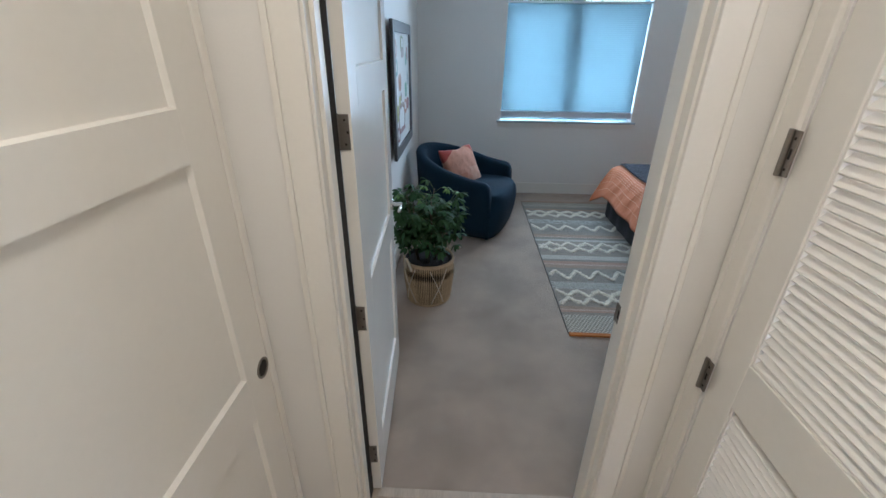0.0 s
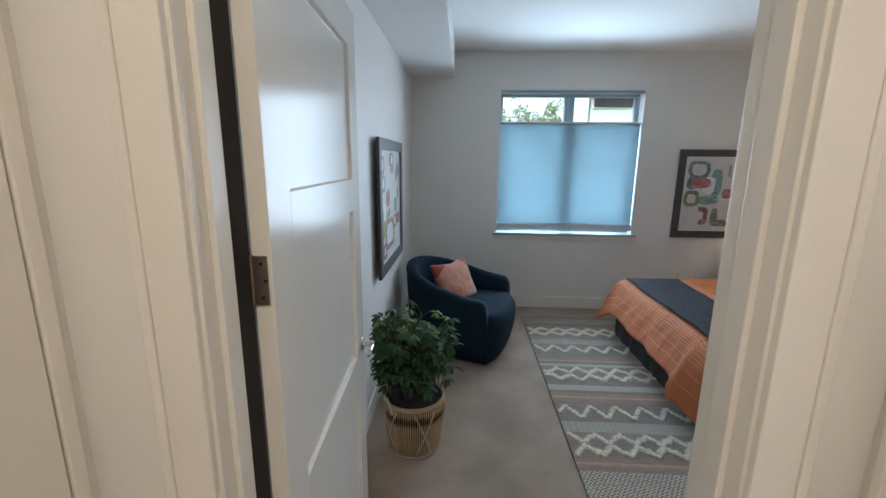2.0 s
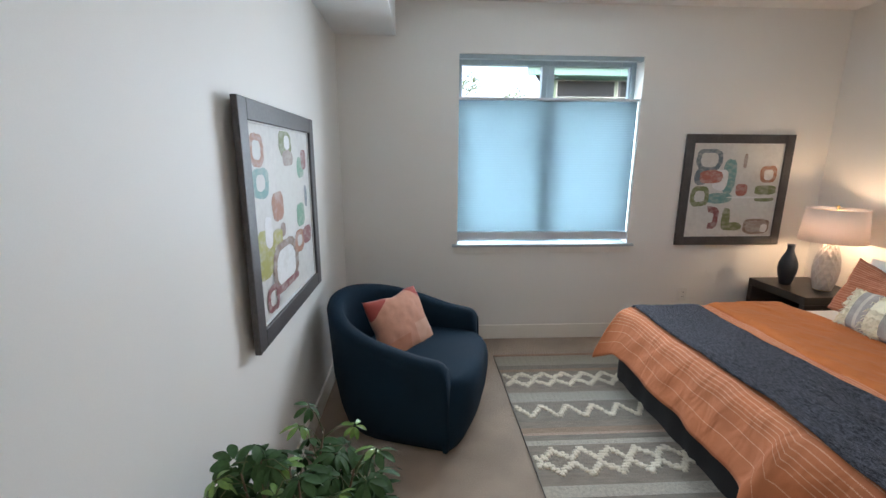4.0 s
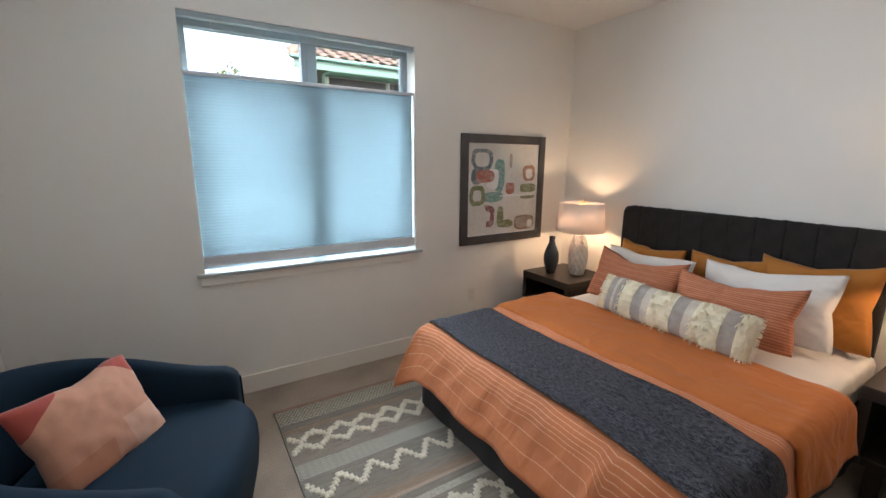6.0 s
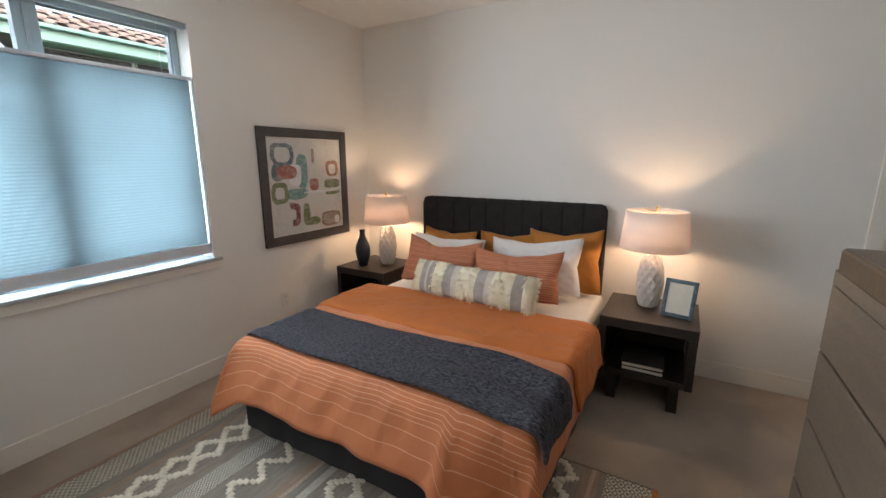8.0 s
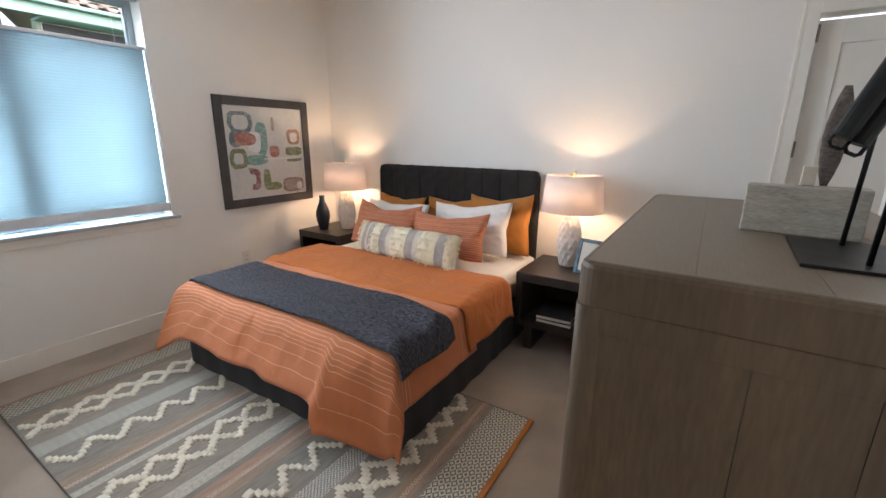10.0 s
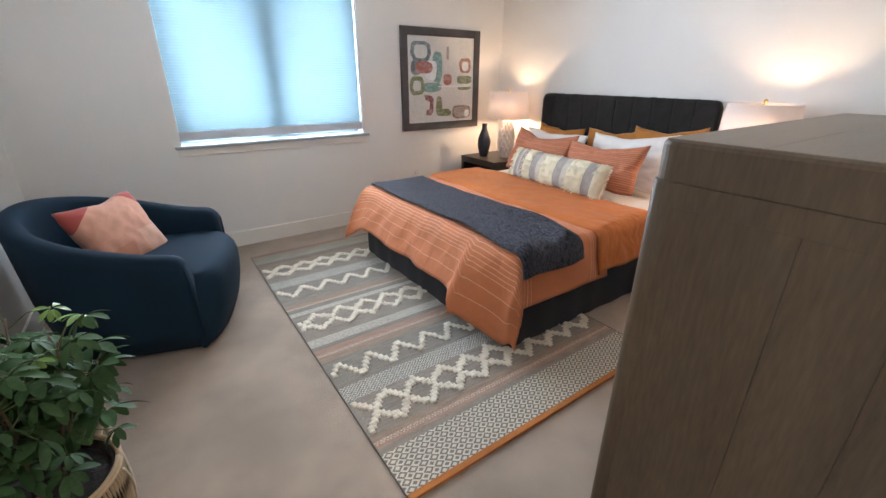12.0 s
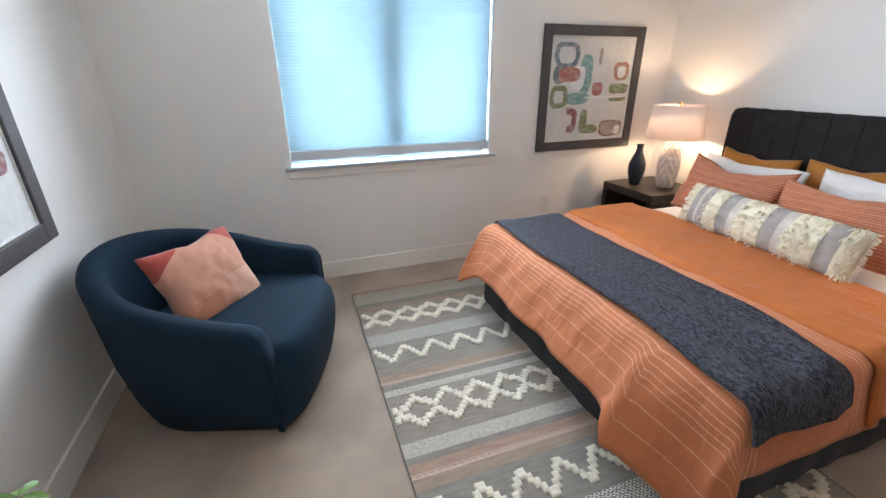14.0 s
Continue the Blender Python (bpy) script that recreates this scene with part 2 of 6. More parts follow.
def lathe(profile, n=32, bm=None, cx=0.0, cy=0.0, close=False):
    """Turns (radius, height) rows about the upright axis."""
    bm = bm or bmesh.new()
    rings = [[bm.verts.new((cx + r * math.cos(2 * math.pi * i / n), cy + r * math.sin(2 * math.pi * i / n), z)) for i in range(n)] for r, z in profile]
    for a, b in zip(rings, rings[1:] + ([rings[0]] if close else [])):
        for i in range(n):
            bm.faces.new((a[i], a[(i + 1) % n], b[(i + 1) % n], b[i]))
    if not close:
        for ring in (rings[0], rings[-1]):
            bm.faces.new(ring)
    return bm


def tube(bm, points, r, n=8, taper=None):
    """A round bar along points."""
    pts = [Vector(p) for p in points]
    rings = []
    for i, p in enumerate(pts):
        d = (pts[min(i + 1, len(pts) - 1)] - pts[max(i - 1, 0)]).normalized()
        side = d.cross(Vector((0, 0, 1)))
        if side.length < 1e-3:
            side = Vector((1, 0, 0))
        side.normalize()
        up = side.cross(d)
        rr = r * (1 + (taper - 1) * i / (len(pts) - 1)) if taper else r
        rings.append([bm.verts.new(p + rr * (math.cos(2 * math.pi * k / n) * side + math.sin(2 * math.pi * k / n) * up)) for k in range(n)])
    for a, b in zip(rings, rings[1:]):
        for k in range(n):
            bm.faces.new((a[k], a[(k + 1) % n], b[(k + 1) % n], b[k]))
    bm.faces.new(rings[0])
    bm.faces.new(rings[-1])
    return bm


def structure(name, bm, material, label, category, smooth=False):
    return tagged(part(name, bm, material, None, label, smooth), label, category, kind="structure")


# ---- plan ----
LEFT, RIGHT, FAR, DOORW = -0.215, 3.805, 5.08, 1.225     # faces of the bedroom's walls
CEILING, SOFFIT_Z, SOFFIT_X = 2.69, 2.44, 0.235
HALL_L, HALL_R, HALL_F, HALL_B = -0.235, 0.935, 1.105, -1.6   # faces of the hall's walls
JL, JR, DOOR_TOP = -0.024, 0.763, 2.10                      # the doorway between hall and bedroom
WX0, WX1, WZ0, WZ1 = 0.715, 2.165, 0.845, 2.325            # window opening
ALCOVE_X, ALCOVE_Y = 2.45, 0.30                            # recess beside the chest
BX0, BX1 = 0.50, 1.305                                     # door in the headboard wall

structure("floor", boxes((LEFT - 0.1, RIGHT + 0.1, ALCOVE_Y - 0.1, FAR + 0.1, -0.12, 0.0)), CARPET, "beige cut-pile carpet, faintly mottled by footprints", "carpet floor")
structure("floor_hall", boxes((-0.4, 1.1, HALL_B, 1.235, -0.06, 0.004)), HALLFLOOR, "pale wood plank floor of the hall", "floor")
structure("threshold", boxes((JL + 0.002, JR - 0.002, 1.205, 1.245, 0.0, 0.009, 0.003)), HALLFLOOR, "low wooden strip between hall floor and carpet", "threshold")

T = 0.14
structure("wall_left", boxes((LEFT - T, LEFT, DOORW, FAR, 0, 2.8)), WALL, "smooth warm white painted bedroom wall", "wall")
structure("wall_window", boxes((LEFT - T, WX0, FAR, FAR + 0.22, 0, 2.8), (WX1, RIGHT + T, FAR, FAR + 0.22, 0, 2.8), (WX0, WX1, FAR, FAR + 0.22, 0, WZ0), (WX0, WX1, FAR, FAR + 0.22, WZ1, 2.8)), WALL, "warm white painted wall around the window", "wall")
structure("wall_headboard", boxes((RIGHT, RIGHT + T, BX1, FAR, 0, 2.8), (RIGHT, RIGHT + T, ALCOVE_Y - T, BX0, 0, 2.8), (RIGHT, RIGHT + T, BX0, BX1, 2.08, 2.8)), WALL, "warm white painted wall behind the bed", "wall")
structure("wall_door", boxes((LEFT - T, JL - 0.02, HALL_F, DOORW, 0, 2.8), (JR + 0.02, ALCOVE_X, HALL_F, DOORW, 0, 2.8), (JL - 0.02, JR + 0.02, HALL_F, DOORW, DOOR_TOP + 0.002, 2.8)), WALL, "warm white painted wall with the doorway to the hall", "wall")
structure("wall_recess", boxes((ALCOVE_X - 0.12, ALCOVE_X, ALCOVE_Y, HALL_F, 0, 2.8), (ALCOVE_X - 0.12, RIGHT, ALCOVE_Y - T, ALCOVE_Y, 0, 2.8)), WALL, "warm white painted walls of the recess beside the chest", "wall")
structure("wall_hall_left", boxes((HALL_L - T, HALL_L, 1.056, HALL_F, 0, 2.8), (HALL_L - T, HALL_L, HALL_B, 0.24, 0, 2.8), (HALL_L - T, HALL_L, 0.24, 1.056, 2.08, 2.8)), WALL, "warm white painted hall wall", "wall")
structure("wall_hall_right", boxes((HALL_R, HALL_R + T, 1.012, HALL_F, 0, 2.8), (HALL_R, HALL_R + T, HALL_B, 0.37, 0, 2.8), (HALL_R, HALL_R + T, 0.37, 1.012, 2.08, 2.8)), WALL, "warm white painted hall wall beside the louvered door", "wall")
structure("wall_hall_end", boxes((HALL_L - T, HALL_R + T, HALL_B - T, HALL_B, 0, 2.8)), WALL, "plain warm white wall at the end of the hall", "wall")
structure("ceiling", boxes((LEFT - T, RIGHT + T, ALCOVE_Y - T, FAR + 0.22, CEILING, CEILING + 0.1)), CEIL, "flat white painted bedroom ceiling", "ceiling")
structure("ceiling_hall", boxes((HALL_L - T, HALL_R + T, HALL_B - T, HALL_F, CEILING, CEILING + 0.1)), CEIL, "flat white painted hall ceiling", "ceiling")
structure("soffit", boxes((LEFT, SOFFIT_X, DOORW, FAR, SOFFIT_Z, CEILING, 0.004)), CEIL, "boxed white soffit along the wall under the ceiling", "soffit")


def baseboard(name, x0, x1, y0, y1):
    """A board 128 mm high with an eased top edge."""
    structure(name, boxes((x0, x1, y0, y1, 0, 0.126, 0.003)), TRIM, "tall white painted baseboard", "baseboard")


baseboard("baseboard_left", LEFT, LEFT + 0.014, DOORW + 0.1, FAR - 0.014)
baseboard("baseboard_window", LEFT, RIGHT - 0.014, FAR - 0.014, FAR)
baseboard("baseboard_headboard", RIGHT - 0.014, RIGHT, BX1 + 0.08, FAR)
baseboard("baseboard_door", JR + 0.09, ALCOVE_X, DOORW, DOORW + 0.014)


def profile_casing(bm, a0, a1, b, top, way, depth=0.016):
    """An upright casing board with a stepped back band. a0 is its inner edge; along x at y = b when way is 'y', else along y at x = b."""
    s = 1 if a1 > a0 else -1
    for lo, hi, d in ((a0, a1 - s * 0.016, depth * 0.9), (a1 - s * 0.016, a1, depth * 1.10)):
        l, h = sorted((lo, hi))
        if way[0] == "y":
            q = sorted((b, b + (d if way == "y+" else -d)))
            box(bm, l, h, q[0], q[1], 0, top, 0.0025, 2)
        else:
            q = sorted((b, b + (d if way == "x+" else -d)))
            box(bm, q[0], q[1], l, h, 0, top, 0.0025, 2)
    return bm


# doorway between hall and bedroom: lining, stops and casings
frame_1 = thing("door_frame", "white painted door lining with stops", "door frame", kind="structure")
part("jamb", boxes((JL - 0.02, JL, HALL_F - 0.001, DOORW + 0.004, 0, DOOR_TOP, 0.001)), TRIM, frame_1)
part("jamb", boxes((JR, JR + 0.02, HALL_F - 0.001, DOORW + 0.001, 0, DOOR_TOP, 0.001)), TRIM, frame_1)
part("head_jamb", boxes((JL, JR, HALL_F + 0.001, DOORW - 0.001, DOOR_TOP - 0.018, DOOR_TOP + 0.002)), TRIM, frame_1)
part("door_stop", boxes((JL, JL + 0.011, HALL_F + 0.030, DOORW - 0.050, 0, DOOR_TOP - 0.02, 0.002)), TRIM, frame_1)
part("door_stop", boxes((JR - 0.011, JR, HALL_F + 0.030, DOORW - 0.046, 0, DOOR_TOP - 0.02, 0.002)), TRIM, frame_1)
# strip added along the rebate to keep the hinge gap dark
part("hinge_gap_strip", boxes((JL, JL + 0.009, DOORW - 0.049, DOORW + 0.004, 0.01, DOOR_TOP - 0.02, 0.002)), DARKGAP, frame_1, "dark strip that keeps the hinge gap dark")
cas = bmesh.new()
profile_casing(cas, JL - 0.006, JL - 0.085, HALL_F, DOOR_TOP + 0.07, "y-")
profile_casing(cas, JR + 0.006, JR + 0.085, HALL_F, DOOR_TOP + 0.07, "y-")
box(cas, JL - 0.006, JR + 0.006, HALL_F - 0.014, HALL_F, DOOR_TOP, DOOR_TOP + 0.07, 0.002)
structure("trim_doorway_hall", cas, TRIM, "white moulded door casing towards the hall", "door casing")
cas = bmesh.new()
profile_casing(cas, JR + 0.006, JR + 0.085, DOORW, DOOR_TOP + 0.07, "y+")
profile_casing(cas, JL - 0.03, JL - 0.105, DOORW, DOOR_TOP + 0.07, "y+")
structure("trim_doorway_room", cas, TRIM, "white moulded door casing towards the bedroom", "door casing")
strike = thing("strike_plate", "small brushed nickel strike plate in the door lining", "strike plate", pose(JR - 0.001, DOORW - 0.026, 0.90))
part("plate", boxes((-0.002, 0.0, -0.016, 0.028, -0.030, 0.030, 0.0008)), STEEL, strike)
part("latch_hole", boxes((-0.0026, -0.0004, -0.008, 0.008, -0.013, 0.013)), DARKGAP, strike)


def shaker_leaf(w, h, t, panels, stile, parent, inset=0.010):
    """A panelled door leaf: x along its width, y through it, z up. panels: (z0, z1) rows."""
    bm = boxes((0, stile, 0, t, 0, h, 0.0015), (w - stile, w, 0, t, 0, h, 0.0015))
    edges = [0.0] + [z for p in panels for z in p] + [h]
    for z0, z1 in zip(edges[::2], edges[1::2]):
        box(bm, stile, w - stile, 0, t, z0, z1)
    frame_ob = part("leaf_frame", bm, DOORP, parent)
    for z0, z1 in panels:
        b = bmesh.new()
        box(b, stile - 0.002, w - stile + 0.002, inset, t - inset, z0 - 0.002, z1 + 0.002)
        for side, y in ((-1, inset), (1, t - inset)):      # sloped sticking round the panel
            s = 0.004
            y2 = 0.0015 if side < 0 else t - 0.0015
            o = [b.verts.new((x, y2, z)) for x, z in ((stile, z0), (w - stile, z0), (w - stile, z1), (stile, z1))]
            i = [b.verts.new((x, y, z)) for x, z in ((stile + s, z0 + s), (w - stile - s, z0 + s), (w - stile - s, z1 - s), (stile + s, z1 - s))]
            for k in range(4):
                b.faces.new((o[k], o[(k + 1) % 4], i[(k + 1) % 4], i[k]))
        part("panel", b, DOORP, parent)
    return frame_ob


def hinge(parent, m, label="brushed nickel butt hinge"):
    """A butt hinge: knuckle upright at the origin, one leaf towards +x, one towards -x."""
    h = part("hinge", lathe([(0.0065, -0.045), (0.0065, 0.045)], 12), STEEL, parent, label, m=m)
    part("hinge_leaf", boxes((0.002, 0.031, -0.0015, 0.0015, -0.044, 0.044, 0.001)), STEEL, h)
    part("hinge_leaf", boxes((-0.030, -0.002, -0.0015, 0.0015, -0.044, 0.044, 0.001)), STEEL, h)
    bm = bmesh.new()
    for z in (-0.03, 0.0, 0.03):
        box(bm, (0.018 if z else 0.024), (0.023 if z else 0.029), -0.0024, -0.0014, z - 0.0025, z + 0.0025)
    part("screw", bm, DARKGAP, h)
    return h


# the open bedroom door; its leaf swings back along +y
door_1 = thing("door_1", "white three-panel interior door standing wide open into the bedroom", "door", pose(0.018, 1.236, 0.012, 0, 0, 93.2), kind="structure")
shaker_leaf(0.80, 2.06, 0.034, ((0.20, 0.775), (0.895, 1.425), (1.53, 1.94)), 0.112, door_1)
for z in (0.205, 0.82, 1.385, 1.985):
    hinge(door_1, pose(-0.004, 0.037, z, 0, 0, -93.2 + 2))
lever = part("door_handle", lathe([(0.026, 0), (0.026, 0.006), (0.023, 0.009), (0.010, 0.011), (0.010, 0.045), (0.009, 0.05)], 24), CHROME, door_1, "polished nickel lever handle", smooth=False, m=pose(0.742, 0.0, 0.925, 90, 0, 0))
part("lever", tube(bmesh.new(), [(0.004, 0, 0.044), (-0.02, 0, 0.046), (-0.06, 0.002, 0.046), (-0.105, 0.004, 0.045)], 0.0075, 10), CHROME, lever, smooth=True)
lever = part("door_handle", lathe([(0.026, 0), (0.026, 0.006), (0.023, 0.009), (0.010, 0.011), (0.010, 0.045), (0.009, 0.05)], 24), CHROME, door_1, "polished nickel lever handle", m=pose(0.742, 0.034, 0.925, -90, 0, 0))
part("lever", tube(bmesh.new(), [(0.004, 0, 0.044), (-0.02, 0, 0.046), (-0.06, -0.002, 0.046), (-0.105, -0.004, 0.045)], 0.0075, 10), CHROME, lever, smooth=True)

# sliding panel door in the hall's left wall
door_2 = thing("door_2", "closed white three-panel sliding door with a round flush pull", "door", pose(HALL_L - 0.028, 1.054, 0.012, 0, 0, -90), kind="structure")
shaker_leaf(0.812, 2.04, 0.038, ((0.18, 0.692), (0.824, 1.371), (1.474, 1.92)), 0.108, door_2, inset=0.012)
part("pull_ring", lathe([(0.029, 0.0), (0.029, 0.003), (0.025, 0.0035), (0.023, 0.001), (0.022, 0.0005)], 28), STEEL, door_2, "round brushed nickel cup pull", True, m=pose(0.030, 0.038, 0.797, -90, 0, 0))
part("pull_cup", lathe([(0.0222, 0.0012), (0.020, 0.0016), (0.004, 0.0017)], 24), DARKGAP, door_2, "", True, m=pose(0.030, 0.038, 0.797, -90, 0, 0))
cas = bmesh.new()
box(cas, HALL_L, HALL_L + 0.013, 1.058, HALL_F - 0.022, 0, 2.1, 0.003)
box(cas, HALL_L, HALL_L + 0.016, 0.155, 0.236, 0, 2.1, 0.003)
box(cas, HALL_L, HALL_L + 0.014, 0.238, 1.056, 2.06, 2.14, 0.003)
structure("trim_sliding_door", cas, TRIM, "white casing round the sliding door", "door casing")

# louvered door in the hall's right wall
door_3 = thing("door_3", "closed white louvered closet door", "door", pose(HALL_R + 0.030, 0.995, 0.012, 0, 0, -90), kind="structure")
LV = ((0.16, 0.838), (0.962, 1.93))
bm = boxes((-0.012, 0.078, -0.030, 0.0, 0, 2.04, 0.0015), (0.545, 0.62, -0.030, 0.0, 0, 2.04, 0.0015))
for z0, z1 in ((0, 0.16), (0.838, 0.962), (1.93, 2.04)):
    box(bm, 0.078, 0.545, -0.030, 0.0, z0, z1, 0.001)
part("leaf_frame", bm, DOORP, door_3)
bm = bmesh.new()
for z0, z1 in LV:                                   # thin sticking round each louver field
    for x0, x1, a, b in ((0.078, 0.084, z0, z1), (0.539, 0.545, z0, z1), (0.078, 0.545, z0, z0 + 0.006), (0.078, 0.545, z1 - 0.006, z1)):
        box(bm, x0, x1, -0.026, 0.004, a, b, 0.001)
part("sticking", bm, DOORP, door_3)
slat_mesh = None
for z0, z1 in LV:
    count = int((z1 - z0 - 0.012) / 0.0212)
    for k in range(count):
        z = z0 + 0.018 + k * (z1 - z0 - 0.036) / (count - 1)
        if slat_mesh is None:
            first = part("slat", boxes((-0.2335, 0.2335, -0.0030, 0.0030, -0.0155, 0.0155, 0.0015)), DOORP, door_3)
            slat_mesh = first.data
        else:
            first = new("slat", slat_mesh)
            first.parent = door_3
        first.matrix_basis = pose(0.3115, -0.014, z, -42, 0, 0)
cas = bmesh.new()
profile_casing(cas, 1.020, HALL_F - 0.022, HALL_R, 2.1, "x-", 0.014)
profile_casing(cas, 0.366, 0.29, HALL_R, 2.1, "x-", 0.014)
box(cas, HALL_R - 0.014, HALL_R, 0.366, 1.006, 2.06, 2.14, 0.003)
structure("trim_louver_door", cas, TRIM, "white casing round the louvered door", "door casing")
for z in (0.26, 0.86, 1.415, 1.92):
    h = part("hinge", lathe([(0.006, -0.045), (0.006, 0.045)], 12), STEEL, door_3, "brushed nickel hinge", m=pose(-0.024, -0.046, z - 0.012))
    part("hinge_leaf", boxes((0.002, 0.022, 0.001, 0.0055, -0.044, 0.044, 0.0008)), STEEL, h)
    part("hinge_leaf", boxes((-0.010, -0.002, 0.001, 0.0045, -0.044, 0.044, 0.0008)), STEEL, h)
    part("screw", boxes((0.011, 0.016, 0.0, 0.0009, -0.032, -0.027), (0.011, 0.016, 0.0, 0.0009, 0.027, 0.032), (0.011, 0.016, 0.0, 0.0009, -0.010, 0.010)), DARKGAP, h)

# door in the headboard wall, past the chest
door_4 = thing("door_4", "closed white panel door in the recess", "door", pose(RIGHT + 0.036, BX1 - 0.004, 0.012, 0, 0, -90), kind="structure")
shaker_leaf(0.797, 2.04, 0.034, ((0.20, 0.775), (0.895, 1.425), (1.53, 1.92)), 0.112, door_4)
for z in (0.30, 1.36, 1.97):
    h = part("hinge", lathe([(0.0065, -0.045), (0.0065, 0.045)], 12), STEEL, door_4, "brushed nickel hinge", m=pose(-0.001, -0.040, z))
    part("hinge_leaf", boxes((-0.012, -0.002, 0.0, 0.003, -0.044, 0.044)), STEEL, h)
cas = bmesh.new()
profile_casing(cas, BX1 + 0.004, BX1 + 0.080, RIGHT, 2.15, "x-", 0.015)
profile_casing(cas, BX0 - 0.004, BX0 - 0.080, RIGHT, 2.15, "x-", 0.015)
box(cas, RIGHT - 0.013, RIGHT, BX0 - 0.004, BX1 + 0.004, 2.08, 2.15, 0.003)
structure("trim_recess_door", cas, TRIM, "white casing round the door in the recess", "door casing")

# ---- window ----
window_1 = thing("window_1", "white vinyl two-light window with the sky above the shade", "window", kind="structure")
FY = FAR + 0.125
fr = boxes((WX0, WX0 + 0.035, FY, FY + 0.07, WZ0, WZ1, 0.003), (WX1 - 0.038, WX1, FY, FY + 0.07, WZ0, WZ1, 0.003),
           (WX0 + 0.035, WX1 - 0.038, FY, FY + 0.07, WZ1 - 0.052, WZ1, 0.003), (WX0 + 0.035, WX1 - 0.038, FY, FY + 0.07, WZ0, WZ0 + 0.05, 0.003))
part("window_frame", fr, VINYL_SHADED, window_1)
part("mullion", boxes((1.395, 1.495, FY + 0.004, FY + 0.066, WZ0 + 0.05, WZ1 - 0.052, 0.003), (1.435, 1.455, FY - 0.004, FY + 0.01, WZ0 + 0.05, WZ1 - 0.052, 0.002)), VINYL_SHADED, window_1)
part("sash", boxes((2.118, WX1 - 0.038, FY + 0.012, FY + 0.05, WZ0 + 0.05, WZ1 - 0.052, 0.002), (1.495, 2.118, FY + 0.012, FY + 0.05, WZ1 - 0.050, WZ1 - 0.052, 0.002)), VINYL_SHADED, window_1)
for x0, x1 in ((WX0 + 0.035, 1.395), (1.495, 2.118)):
    pane = part("pane", boxes((x0, x1, FY + 0.032, FY + 0.036, WZ0 + 0.05, WZ1 - 0.052)), PANE, window_1)
    pane.visible_shadow = False
part("window_sill", boxes((WX0 - 0.045, WX1 + 0.045, FAR - 0.032, FY + 0.004, WZ0 - 0.020, WZ0 + 0.002, 0.005)), SILL_SHADED, window_1, "white painted window stool")
part("apron", boxes((WX0 - 0.028, WX1 + 0.028, FAR - 0.014, FAR, WZ0 - 0.075, WZ0 - 0.020, 0.004)), TRIM, window_1)

shade = thing("cellular_shade", "pale blue-white cellular shade, drawn up with its top open", "window shade", pose(0, FAR + 0.034, 0))
SX0, SX1, SZ0, SZ1 = WX0 + 0.006, WX1 - 0.006, 0.945, 1.995
bm = bmesh.new()
N = 56
for side in (1, -1):
    rows = []
    for k in range(2 * N + 1):
        z = SZ0 + (SZ1 - SZ0) * k / (2 * N)
        d = side * (0.007 if k % 2 == 0 else 0.0077)
        rows.append([bm.verts.new((x, d, z)) for x in (SX0, SX1)])
    for a, b in zip(rows, rows[1:]):
        bm.faces.new((a[0], a[1], b[1], b[0]))
    if side == 1:
        break
part("pleats", bm, SHADE, shade)
part("top_rail", boxes((SX0 - 0.004, SX1 + 0.004, -0.018, 0.018, SZ1, SZ1 + 0.020, 0.003)), RAIL, shade, "slim grey top rail")
part("bottom_rail", boxes((SX0 - 0.004, SX1 + 0.004, -0.018, 0.018, SZ0 - 0.066, SZ0, 0.003)), RAIL, shade, "slim grey bottom rail")
for x in (SX0 + 0.16, SX1 - 0.16):
    part("lift_cord", boxes((x, x + 0.0016, -0.0008, 0.0008, SZ1 + 0.02, WZ1)), RAIL, shade)
part("head_rail", boxes((SX0 - 0.004, SX1 + 0.004, -0.022, 0.022, WZ1 - 0.032, WZ1, 0.003)), VINYL_SHADED, shade, "white head rail")


# ---- bedroom: rug ----
def zigzag(y0, rise, period, cell, x0, x1, flip=1, phase=0.0):
    """Stepped zigzag as small blocks: rows of (x, y, w, d)."""
    out, n = [], int((x1 - x0) / cell)
    for i in range(n):
        x = x0 + (i + 0.5) * (x1 - x0) / n
        t = ((x - x0) / period + phase) % 1.0
        tri = 1 - abs(2 * t - 1)
        y = y0 + flip * rise * (round(tri * 4) / 4)
        out.append((x, y))
    return out


